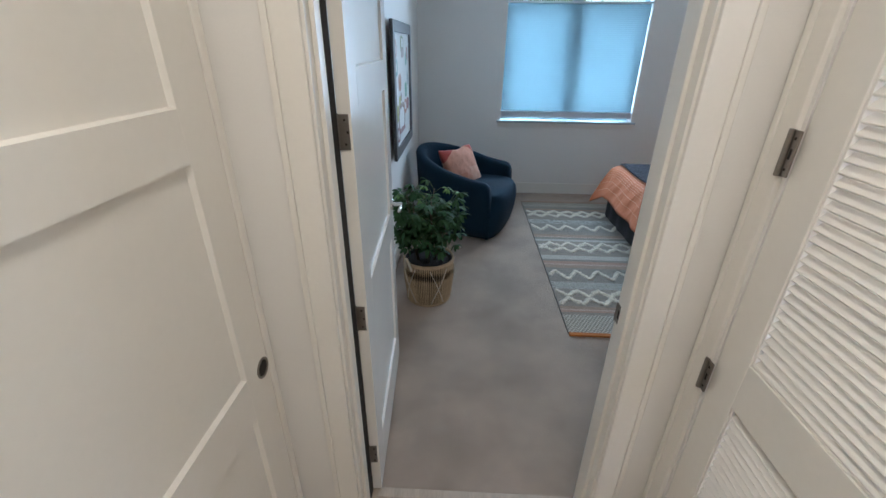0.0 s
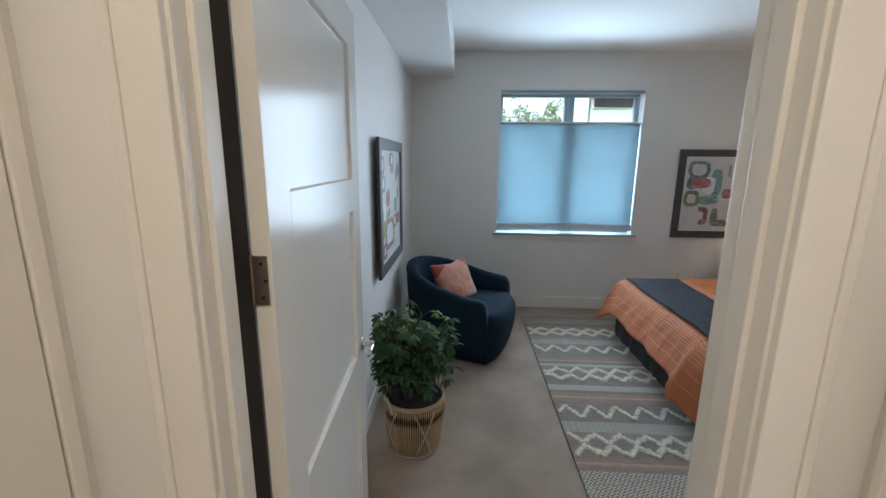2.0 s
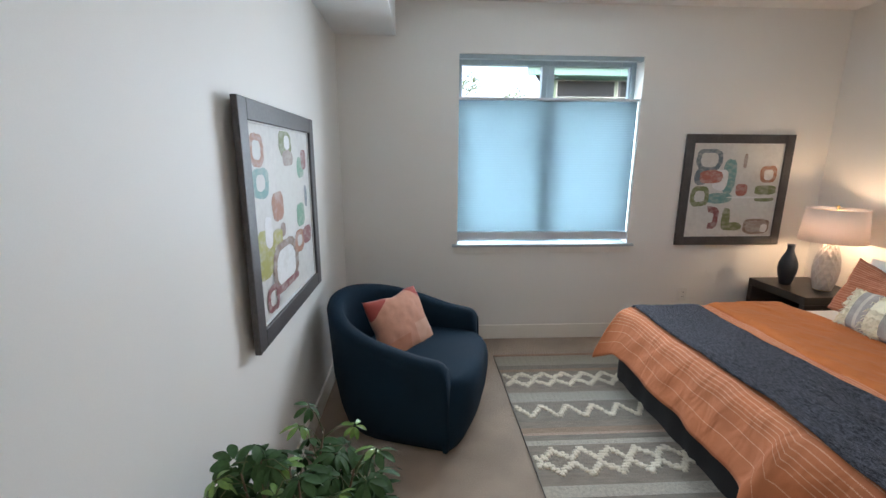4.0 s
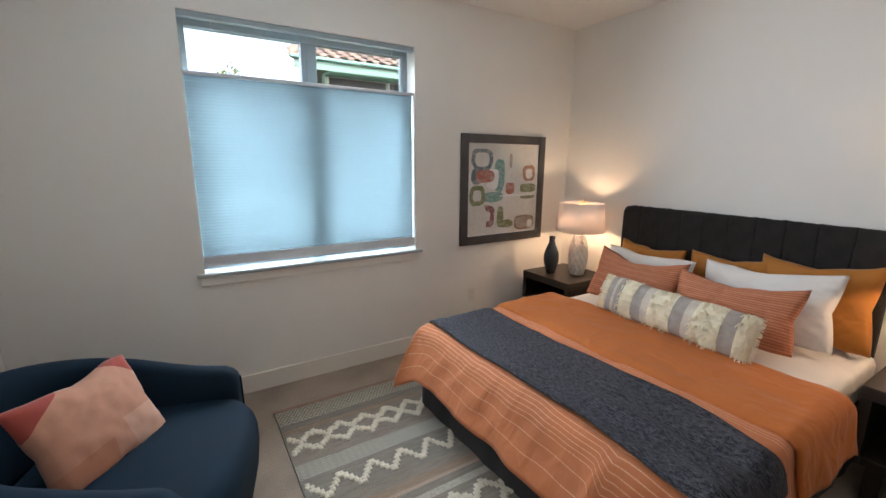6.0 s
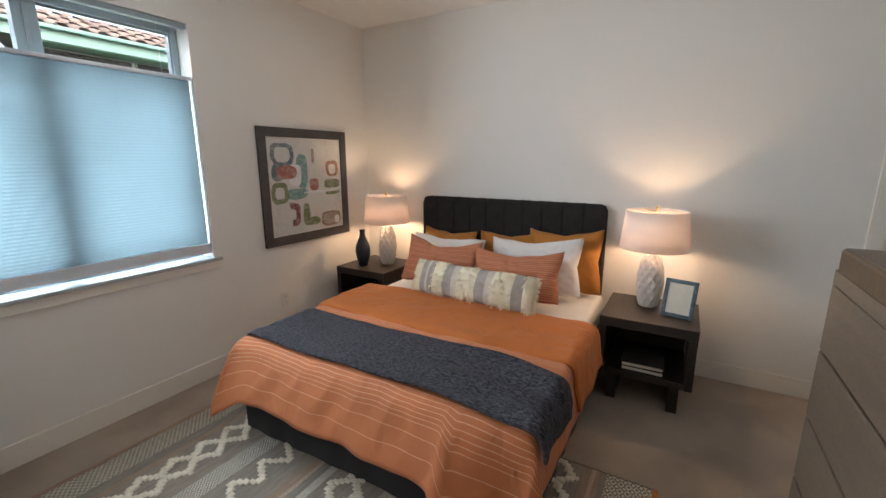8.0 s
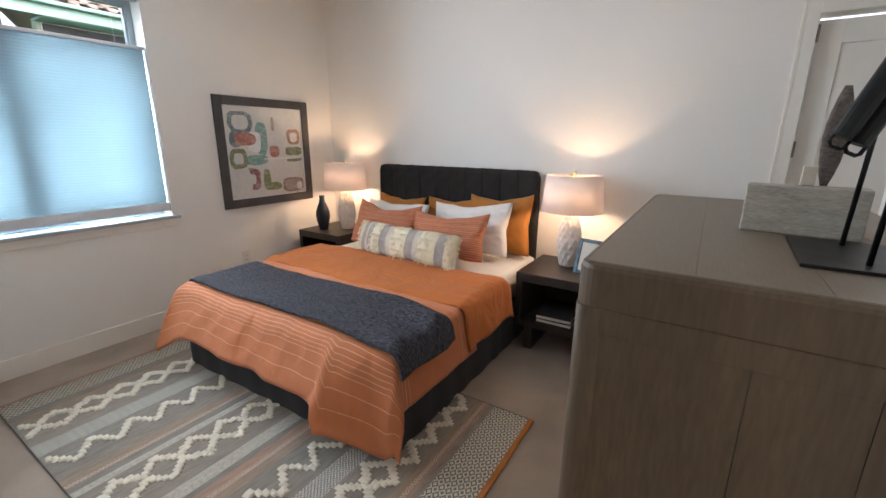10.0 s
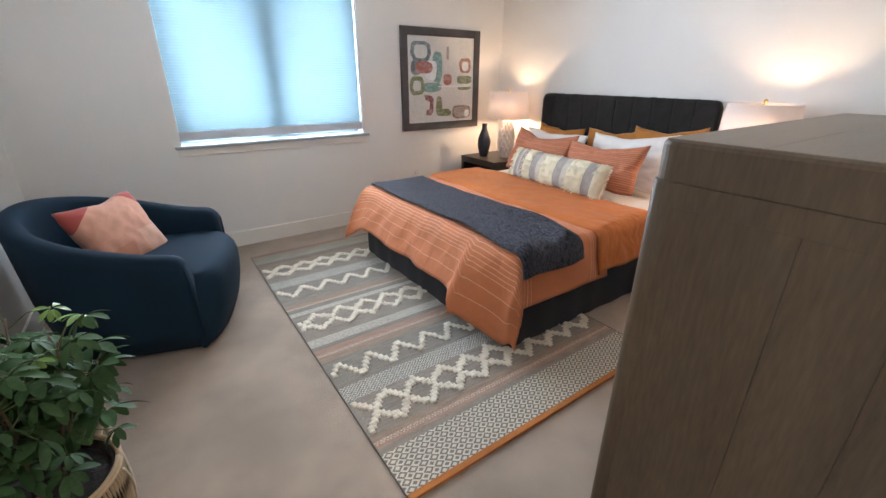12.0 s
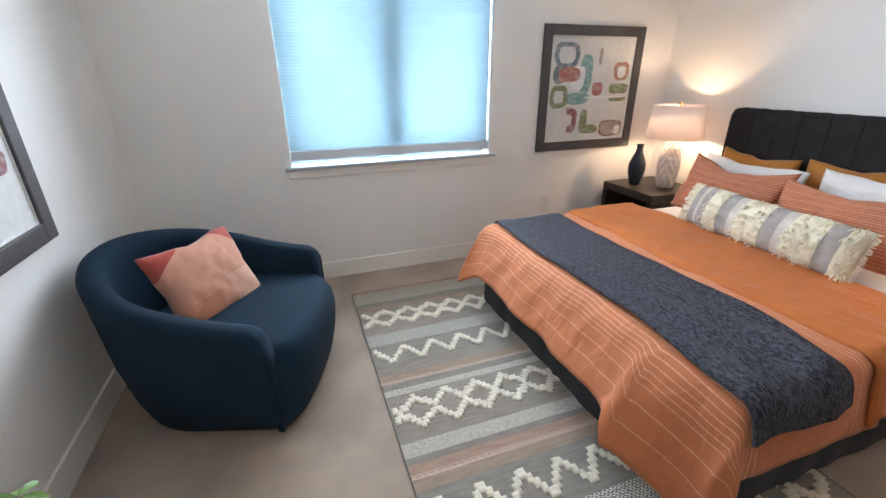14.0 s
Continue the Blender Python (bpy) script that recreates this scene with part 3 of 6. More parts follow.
def diamond_weave(name, light, dark, pitch_x, pitch_y):
    """Small woven lozenges of two yarns."""
    m, n, l, p = nodes_of(name)
    tc, sp = n.new("ShaderNodeTexCoord"), n.new("ShaderNodeSeparateXYZ")
    l.new(tc.outputs["Object"], sp.inputs[0])

    def op(kind, a, b=None):
        q = n.new("ShaderNodeMath")
        q.operation = kind
        for i, v in enumerate((a, b)):
            if isinstance(v, (int, float)):
                q.inputs[i].default_value = v
            elif v is not None:
                l.new(v, q.inputs[i])
        return q.outputs[0]

    ax = op("ABSOLUTE", op("SUBTRACT", op("FRACT", op("MULTIPLY", sp.outputs[0], 1 / pitch_x)), 0.5))
    ay = op("ABSOLUTE", op("SUBTRACT", op("FRACT", op("MULTIPLY", sp.outputs[1], 1 / pitch_y)), 0.5))
    ring = op("FRACT", op("MULTIPLY", op("ADD", ax, ay), 2.0))
    no = n.new("ShaderNodeTexNoise")
    no.inputs["Scale"].default_value = 260
    l.new(tc.outputs["Object"], no.inputs["Vector"])
    edge = op("ADD", ring, op("MULTIPLY", op("SUBTRACT", no.outputs[0], 0.5), 0.35))
    ramp = n.new("ShaderNodeValToRGB")
    ramp.color_ramp.elements[0].position, ramp.color_ramp.elements[1].position = 0.42, 0.56
    ramp.color_ramp.elements[0].color, ramp.color_ramp.elements[1].color = (*dark, 1), (*light, 1)
    l.new(edge, ramp.inputs[0])
    l.new(ramp.outputs[0], p.inputs["Base Color"])
    p.inputs["Roughness"].default_value = 0.95
    b = n.new("ShaderNodeBump")
    b.inputs["Strength"].default_value, b.inputs["Distance"].default_value = 0.8, 0.003
    l.new(edge, b.inputs["Height"])
    l.new(b.outputs[0], p.inputs["Normal"])
    return m


RX0, RX1, RY0, RY1 = 0.988, 2.455, 2.276, 4.738
YARN_GREY = mat("rug_grey_yarn", (0.305, 0.260, 0.212), 0.95, 0.22, 18, 330, 0.9, 0.003, stretch=(0.6, 3, 1))
YARN_SLATE = mat("rug_slate_yarn", (0.275, 0.246, 0.206), 0.95, 0.22, 18, 330, 0.9, 0.003, stretch=(0.6, 3, 1))
YARN_TAUPE = mat("rug_taupe_yarn", (0.365, 0.265, 0.195), 0.95, 0.22, 18, 330, 0.9, 0.003, stretch=(0.6, 3, 1))
YARN_RUST = mat("rug_rust_yarn", (0.52, 0.185, 0.045), 0.95, 0.22, 18, 330, 0.9, 0.003, stretch=(0.6, 3, 1))
YARN_PINK = mat("rug_faded_rust_yarn", (0.42, 0.27, 0.20), 0.95, 0.22, 18, 330, 0.9, 0.003, stretch=(0.6, 3, 1))
YARN_ICE = mat("rug_pale_yarn", (0.52, 0.475, 0.40), 0.95, 0.25, 22, 330, 0.9, 0.003, stretch=(3, 3, 1))
YARN_EDGE = mat("rug_edge_yarn", (0.16, 0.145, 0.13), 0.95, 0.2, 18, 330, 0.9, 0.003)
WEAVE = diamond_weave("rug_lozenge_weave", (0.60, 0.54, 0.43), (0.185, 0.170, 0.150), 0.046, 0.034)
WEAVE_FINE = diamond_weave("rug_fine_weave", (0.66, 0.61, 0.52), (0.12, 0.115, 0.105), 0.036, 0.018)
WEAVE_DOT = diamond_weave("rug_dotted_weave", (0.60, 0.50, 0.40), (0.36, 0.20, 0.14), 0.030, 0.020)
rug = thing("area_rug", "flatwoven grey rug with cream zigzags and a rust edge", "rug", pose(0, 0, 0))
# bands across the rug: its near edge first; (end, yarn)
BANDS = [(2.300, YARN_RUST, 0.012), (2.498, WEAVE, 0), (2.530, YARN_GREY, 0), (2.546, YARN_PINK, 0.001), (2.566, WEAVE_DOT, 0.001), (2.600, YARN_TAUPE, 0),
         (2.828, YARN_GREY, 0), (2.930, WEAVE_FINE, 0.001), (3.150, YARN_SLATE, 0), (3.200, YARN_TAUPE, 0), (3.222, WEAVE_DOT, 0.001), (3.268, YARN_PINK, 0),
         (3.300, YARN_SLATE, 0), (3.372, YARN_ICE, 0.001), (3.410, YARN_GREY, 0), (3.660, YARN_GREY, 0), (3.700, YARN_ICE, 0.001), (3.745, YARN_SLATE, 0),
         (3.765, WEAVE_DOT, 0.001), (3.812, YARN_TAUPE, 0), (3.870, YARN_GREY, 0), (4.075, YARN_SLATE, 0), (4.185, WEAVE_FINE, 0.001), (4.240, YARN_GREY, 0),
         (4.462, YARN_GREY, 0), (4.500, YARN_TAUPE, 0), (4.560, YARN_SLATE, 0), (4.712, WEAVE, 0), (4.738, YARN_PINK, 0.004)]
y = RY0
for end, yarn, lift in BANDS:
    b = bmesh.new()
    n = 30
    wav = [0.0025 * math.sin(7 * k + 40 * y) for k in range(n + 1)]
    rows = []
    for yy, sl in ((y, -0.0003), (end, 0.0)):
        rows.append([b.verts.new((RX0 + (RX1 - RX0) * k / n, yy, 0.009 + lift * 0.5 + sl)) for k in range(n + 1)])
    low = [[b.verts.new((v.co.x, v.co.y, 0.001)) for v in r] for r in rows]
    for k in range(n):
        b.faces.new((rows[0][k], rows[0][k + 1], rows[1][k + 1], rows[1][k]))
        b.faces.new((low[0][k], low[0][k + 1], rows[0][k + 1], rows[0][k]))
        b.faces.new((rows[1][k], rows[1][k + 1], low[1][k + 1], low[1][k]))
    for k in (0, n):
        b.faces.new((rows[0][k], rows[1][k], low[1][k], low[0][k]))
    part("band", b, yarn, rug)
    y = end
part("binding", boxes((RX0 - 0.005, RX0, RY0 + 0.02, RY1 - 0.01, 0.001, 0.011, 0.004)), YARN_EDGE, rug, "dark bound edge")
part("binding", boxes((RX1, RX1 + 0.005, RY0 + 0.02, RY1 - 0.01, 0.001, 0.011, 0.004)), YARN_EDGE, rug, "dark bound edge")
rnd = random.Random(4)
WOOL = mat("rug_cream_tuft", (0.78, 0.71, 0.58), 0.95, 0.15, 25, 300, 0.9, 0.004)
for rows in ([(2.630, 0.075, 0.150, 1, 0.0), (2.800, 0.075, 0.150, -1, 0.0)], [(2.985, 0.105, 0.165, 1, 0.2)], [(3.450, 0.075, 0.155, 1, 0.3), (3.622, 0.075, 0.155, -1, 0.3)],
             [(3.925, 0.095, 0.165, 1, 0.5)], [(4.272, 0.070, 0.150, 1, 0.1), (4.432, 0.070, 0.150, -1, 0.1)]):
    b = bmesh.new()
    for y0, rise, period, flip, phase in rows:
        for x, yy in zigzag(y0, rise, period, 0.0165, RX0 + 0.015, RX1 - 0.015, flip, phase):
            for dy in (-0.008, 0.008):
                w, d, h = 0.0132 + rnd.uniform(-0.0012, 0.0012), 0.0120 + rnd.uniform(-0.0012, 0.0012), 0.0165 + rnd.uniform(-0.002, 0.003)
                cx, cy = x + rnd.uniform(-0.0015, 0.0015), yy + dy + rnd.uniform(-0.002, 0.002)
                vs = [b.verts.new((cx + sx * w * k, cy + sy * d * k, z)) for z, k in ((0.008, 1.0), (h - 0.004, 0.95), (h, 0.55)) for sx, sy in ((-1, -1), (1, -1), (1, 1), (-1, 1))]
                for a in (0, 4):
                    for k in range(4):
                        b.faces.new((vs[a + k], vs[a + (k + 1) % 4], vs[a + 4 + (k + 1) % 4], vs[a + 4 + k]))
                b.faces.new(vs[8:12])
    tagged(part("tufted_zigzag", b, WOOL, rug, "raised cream wool zigzag", True), kind="stuff")

# ---- bedroom: bed ----
BY0, BY1, BFX, BHX, BZ = 2.745, 4.345, 1.905, 3.735, 0.530
bed = thing("bed", "queen bed with a charcoal upholstered headboard and dark valance", "bed", pose(2.82, 3.565, 0))
bo = Vector((2.82, 3.565, 0))


def local(x0, x1, y0, y1, z0, z1, *rest):
    return (x0 - bo.x, x1 - bo.x, y0 - bo.y, y1 - bo.y, z0, z1, *rest)


# headboard: padded vertical panels with soft edges
def pad(w, h, t, r=0.03, nx=10, nz=18, wob=0.004, seed=0.0):
    """A cushion-like slab: x through it (towards -x), y across, z up."""
    b = bmesh.new()
    grid = []
    for j in range(nz + 1):
        row = []
        for i in range(nx + 1):
            u, v = 2 * i / nx - 1, 2 * j / nz - 1
            eu = max(0.0, 1 - (1 - abs(u)) * w / 2 / r) if (1 - abs(u)) * w / 2 < r else 0.0
            ev = max(0.0, 1 - (1 - abs(v)) * h / 2 / r) if (1 - abs(v)) * h / 2 < r else 0.0
            e = min(1.0, math.hypot(eu, ev))
            d = t - r * (1 - math.sqrt(max(0.0, 1 - e * e)))
            d += wob * noise.noise(Vector((u * 2 + seed, v * 3, seed)))
            row.append(b.verts.new((-d, u * w / 2, (v + 1) * h / 2 + 1.6 * wob * noise.noise(Vector((u * 3.1 + seed, 7.0, seed))) * max(0, v) ** 6)))
        grid.append(row)
    for j in range(nz):
        for i in range(nx):
            b.faces.new((grid[j][i], grid[j][i + 1], grid[j + 1][i + 1], grid[j + 1][i]))
    rim = [grid[0][i] for i in range(nx + 1)] + [grid[j][nx] for j in range(1, nz + 1)] + [grid[nz][i] for i in range(nx - 1, -1, -1)] + [grid[j][0] for j in range(nz - 1, 0, -1)]
    back = [b.verts.new((0, v.co.y, v.co.z)) for v in rim]
    for k in range(len(rim)):
        b.faces.new((rim[k], rim[(k + 1) % len(rim)], back[(k + 1) % len(rim)], back[k]))
    b.faces.new(back)
    return b


head = part("headboard", boxes(local(3.765, 3.800, 2.840, 4.330, 0.0, 1.130, 0.012)), BLACKCLOTH, bed, "charcoal channel-tufted headboard")
CHANNEL = (4.376 - 2.793) / 10
for k in range(10):
    a, c = 2.793 + CHANNEL * k, 2.793 + CHANNEL * (k + 1)
    pb = pad(c - a + 0.002, 0.905, 0.062, 0.0025, seed=3.1 * k)
    if k in (0, 9):                                   # rounded outer corners
        s, R, w2 = (-1 if k == 0 else 1), 0.055, CHANNEL / 2
        for v in pb.verts:
            dy, dz = s * v.co.y - (w2 - R), v.co.z - (0.905 - R)
            far = math.hypot(dy, dz)
            if dy > 0 and dz > 0 and far > R:
                v.co.y, v.co.z = s * (w2 - R + dy * R / far), 0.905 - R + dz * R / far
    part("headboard_panel", pb, BLACKCLOTH, head, "", True, m=pose(3.800 - bo.x, (a + c) / 2 - bo.y, 0.278))
part("mattress", boxes(local(BFX + 0.02, BHX, BY0 + 0.015, BY1 - 0.015, 0.295, BZ - 0.006, 0.045)), LINEN, bed, "white mattress in a fitted sheet", True)
part("box_spring", boxes(local(BFX - 0.02, BHX, BY0 + 0.025, BY1 - 0.025, 0.12, 0.295, 0.012)), SKIRT, bed)


def valance(points, z0, z1, amp, step=0.018):
    """Gathered cloth hung along a line."""
    b = bmesh.new()
    rows = [[], [], []]
    dist = 0.0
    for (xa, ya), (xb, yb) in zip(points, points[1:]):
        length = math.hypot(xb - xa, yb - ya)
        nx, ny = (yb - ya) / length, -(xb - xa) / length
        n = max(2, int(length / step))
        for k in range(n + 1):
            t = k / n
            s = dist + t * length
            w = math.sin(s * 30 + 2 * noise.noise(Vector((s * 4, 0, 0)))) * (0.6 + 0.4 * noise.noise(Vector((s * 9, 3, 0))))
            for row, z, q in zip(rows, (z0, (z0 + z1) / 2, z1), (1.0, 0.7, 0.25)):
                row.append(b.verts.new((xa + t * (xb - xa) + nx * amp * q * w, ya + t * (yb - ya) + ny * amp * q * w, z)))
        dist += length
    for lo, hi in zip(rows, rows[1:]):
        for k in range(len(lo) - 1):
            b.faces.new((lo[k], lo[k + 1], hi[k + 1], hi[k]))
    return b


part("valance", valance([(3.72 - bo.x, 2.722 - bo.y), (1.860 - bo.x, 2.722 - bo.y), (1.835 - bo.x, 2.745 - bo.y), (1.815 - bo.x, 4.345 - bo.y), (1.840 - bo.x, 4.368 - bo.y), (3.72 - bo.x, 4.368 - bo.y)], 0.008, 0.315, 0.007), SKIRT, bed, "dark gathered bed skirt", True)


# ---- bedroom: bedding ----
def smooth01(t):
    t = max(0.0, min(1.0, t))
    return t * t * (3 - 2 * t)


def drape(us, vs, top, foot_x, near_y, far_y, fold=0.04, flare=0.42, wrinkle=0.008, seed=0.0, foot_lean=8.0, long_corner=0.0, hang_wave=0.012, foot_fold=0.0):
    """Cloth over the bed. u runs along x from the head end's x to below the foot; v runs across, from the near hang to the far hang.
    us: list of x (those under foot_x hang down); vs: list of y (those outside near_y..far_y hang down)."""
    b = bmesh.new()
    uvl = b.loops.layers.uv.new("cloth")
    grid = []
    for u in us:
        row = []
        for v in vs:
            corner = smooth01((near_y + 0.25 - v) / 0.30)
            near = 0.72 * smooth01((near_y + 0.30 - v) / 0.05) + 0.28 * corner
            pleat = math.exp(-((v - near_y - 0.275) / 0.03) ** 2)
            a = max(0.0, foot_x - u) * (1 + long_corner * near)
            c = near_y - v if v < near_y else (v - far_y if v > far_y else 0.0)
            side = -1 if v < near_y else 1
            if long_corner:                             # the far corner hangs lower and swings outwards
                a *= 1 + 0.34 * smooth01((v - far_y + 0.15) / 0.25) - 0.30 * smooth01((v - far_y - 0.08) / 0.12)
            if v < near_y and long_corner:              # the cloth's corner is rounded off
                a *= 1 - 0.16 * smooth01(c / 0.28)

            def bend(q, lean, r):
                """Arc-length over a rounded edge: out, down; below it the cloth leans out by lean degrees."""
                turn = radians(90 - lean)
                if q <= r * turn:
                    return r * math.sin(q / r), r * (1 - math.cos(q / r))
                more = q - r * turn
                return r * math.sin(turn) + more * math.cos(turn), r * (1 - math.cos(turn)) + more * math.sin(turn)

            oa, da = bend(a, foot_lean * (1 - corner) + 8 * corner, (foot_fold or fold) * (1 - corner) + fold * corner)
            oc, dc = bend(c, 8, fold)
            both = min(a, c)
            drop = math.hypot(da, dc) if both > 0 else da + dc
            x = (foot_x - oa if a > 0 else u)
            y = near_y - oc if v < near_y else (far_y + oc if v > far_y else v)
            # corner flaps flare out, hanging folds swing in and out
            x -= flare * both * (1 - 0.7 * corner)
            y += side * flare * 0.5 * both if c > 0 else 0
            if a > 0.06:
                x -= hang_wave * (a / 0.3) * (1 + math.sin(v * 17 + 2.2 * noise.noise(Vector((v * 3, seed, 1)))))
            if c > 0.06:
                y += side * hang_wave * 0.8 * (c / 0.3) * (1 + math.sin(u * 15 + 2 * noise.noise(Vector((u * 3, seed, 5)))))
            # the corner panel lies over its neighbour with a sharp fold
            if a > 0.05 and long_corner:
                x -= 0.030 * pleat * min(1.0, a / 0.25)
            z = top - drop
            crease = 0.7 * noise.noise(Vector((u * 3, v * 9 + u * 5, seed + 2))) if a > 0.03 else (0.5 * noise.noise(Vector((u * 24, v * 7, seed + 2))) if c > 0.03 else 0)
            nz = crease + noise.noise(Vector((u * 4.2, v * 4.2, seed))) + 0.5 * noise.noise(Vector((u * 11, v * 9, seed + 7)))
            flat = 1.0 if a + c == 0 else 0.5
            z += wrinkle * nz * flat
            if a > 0:
                x += wrinkle * 1.7 * nz
            if c > 0:
                y += side * wrinkle * 1.2 * nz
            row.append(b.verts.new((x, y, max(z, 0.022))))
        grid.append(row)
    for i in range(len(us) - 1):
        for j in range(len(vs) - 1):
            f = b.faces.new((grid[i][j], grid[i + 1][j], grid[i + 1][j + 1], grid[i][j + 1]))
            for lp, (p, q) in zip(f.loops, ((i, j), (i + 1, j), (i + 1, j + 1), (i, j + 1))):
                lp[uvl].uv = (us[p], vs[q])
            f.smooth = True
    return b


def span(a, b, step):
    n = max(2, int(abs(b - a) / step))
    return [a + (b - a) * k / n for k in range(n + 1)]


def thick(ob, t, offset=1.0):
    mod = ob.modifiers.new("cloth thickness", "SOLIDIFY")
    mod.thickness, mod.offset = t, offset
    return ob


def striped(name, base, line, lines, width, scale=1.0, axis=0, var=0.1):
    """Cotton with thin woven lines at given places along the cloth."""
    m = mat(name, base, 0.85, var, 5, 500, 0.35, 0.001, sheen=0.08)
    n, l = m.node_tree.nodes, m.node_tree.links
    p = n["Principled BSDF"]
    uv, sp = n.new("ShaderNodeUVMap"), n.new("ShaderNodeSeparateXYZ")
    uv.uv_map = "cloth"
    l.new(uv.outputs[0], sp.inputs[0])
    total = None
    for at, wd in lines:
        d = n.new("ShaderNodeMath")
        d.operation = "COMPARE"
        l.new(sp.outputs[axis], d.inputs[0])
        d.inputs[1].default_value, d.inputs[2].default_value = at, wd
        if total is None:
            total = d.outputs[0]
        else:
            s = n.new("ShaderNodeMath")
            s.operation = "MAXIMUM"
            l.new(total, s.inputs[0])
            l.new(d.outputs[0], s.inputs[1])
            total = s.outputs[0]
    no = n.new("ShaderNodeTexNoise")
    no.inputs["Scale"].default_value = 240
    tc = n.new("ShaderNodeTexCoord")
    l.new(tc.outputs["Object"], no.inputs["Vector"])
    rg = n.new("ShaderNodeMapRange")
    rg.inputs["From Min"].default_value, rg.inputs["From Max"].default_value = 0.35, 0.55
    rg.inputs["To Min"].default_value, rg.inputs["To Max"].default_value = 0.25, 0.9
    l.new(no.outputs[0], rg.inputs[0])
    mu = n.new("ShaderNodeMath")
    mu.operation = "MULTIPLY"
    l.new(total, mu.inputs[0])
    l.new(rg.outputs[0], mu.inputs[1])
    mix = n.new("ShaderNodeMix")
    mix.data_type = "RGBA"
    old = p.inputs["Base Color"].links[0].from_socket
    l.new(mu.outputs[0], mix.inputs[0])
    l.new(old, mix.inputs[6])
    mix.inputs[7].default_value = (*line, 1)
    l.new(mix.outputs[2], p.inputs["Base Color"])
    return m


STRIPES = [(1.915 - 0.0200 * k, 0.0017) for k in range(9)] + [(2.375 + 0.02 * k, 0.002) for k in range(3)] + [(1.705, 0.0018), (1.635, 0.0018)]
TERRA = striped("terracotta_striped_cotton", (0.56, 0.180, 0.070), (0.74, 0.42, 0.27), STRIPES, 0.003)
SHAM = striped("terracotta_striped_sham", (0.47, 0.145, 0.064), (0.62, 0.275, 0.165), [(-0.9 + 0.085 * k, 0.016 if k % 3 else 0.028) for k in range(22)], 0.01, axis=1)
creased(TERRA, 7, 0.022, (1.0, 1.4, 0.8), 0.65)
creased(ORANGE, 9, 0.024, (1.5, 1.0, 1.0), 0.7)
creased(SHAM, 7, 0.028, strength=0.8)
HANG = 0.36
comforter = thing("comforter", "terracotta striped comforter with its burnt-orange lining folded back", "comforter")
vs = span(BY0 - 0.30, BY0, 0.020) + span(BY0, BY1, 0.028)[1:] + span(BY1, BY1 + 0.20, 0.022)[1:]
us = span(2.52, BFX, 0.035) + span(BFX, BFX - HANG, 0.020)[1:]
low = part("striped_face", drape(us, vs, BZ + 0.012, BFX, BY0, BY1, 0.050, 0.16, 0.008, 1.3, foot_fold=0.105, foot_lean=23, long_corner=0.42, hang_wave=0.003), TERRA, comforter, "terracotta cotton with thin pale stripes", True)
thick(low, 0.012, 0)
vs2 = span(BY0 - 0.285, BY0, 0.018) + span(BY0, BY1, 0.022)[1:] + span(BY1, BY1 + 0.25, 0.022)[1:]
b = drape(span(2.985, 2.425, 0.017), vs2, BZ + 0.034, 1.0, BY0 - 0.012, BY1 + 0.01, 0.06, 0.4, 0.009, 4.4, hang_wave=0.010)
for v in b.verts:                                   # rolled leading edges
    for edge, sgn in ((2.425, 1), (2.985, -1)):
        q = (v.co.x - edge) * sgn
        if q < 0.05:
            v.co.z -= 0.022 * (1 - q / 0.05) ** 2
    v.co.z += 0.0045 * noise.noise(Vector((v.co.x * 13, v.co.y * 5 + v.co.x * 6, 5))) + 0.0028 * noise.noise(Vector((v.co.x * 24, v.co.y * 16, 3))) + 0.0035 * noise.noise(Vector((v.co.x * 30, v.co.y * 9, 8))) * smooth01((2.54 - v.co.x) / 0.1)
    v.co.x += 0.010 * math.sin(v.co.y * 5.0) + 0.006 * noise.noise(Vector((v.co.y * 6, 0, 2)))
thick(part("folded_lining", b, ORANGE, comforter, "plain burnt-orange cotton, folded back", True), 0.016, 0)

throw = thing("throw_blanket", "navy knitted throw laid across the foot of the bed", "blanket")
vs3 = span(BY0 - 0.175, BY0, 0.018) + span(BY0, BY1, 0.03)[1:] + span(BY1, BY1 + 0.05, 0.018)[1:]
b = drape(span(2.352, 1.905, 0.02), vs3, BZ + 0.036, 0.0, BY0 - 0.022, BY1 - 0.03, 0.055, 0.3, 0.008, 8.2, hang_wave=0.03)
for v in b.verts:
    k = smooth01((3.45 - v.co.y) / 0.6)
    if v.co.z > 0.52:
        v.co.z += k * 0.015 * (math.sin(v.co.x * 42 + 5 * v.co.y) + math.sin(v.co.x * 23 - 7 * v.co.y)) + 0.006 * k
    v.co.x += 0.012 * math.sin(v.co.y * 4.3) - 0.075 * max(0, min(1, (4.35 - v.co.y) / 1.6)) * 0.4 - 0.03
thick(part("knit", b, THROW, throw, "", True), 0.011, 0)


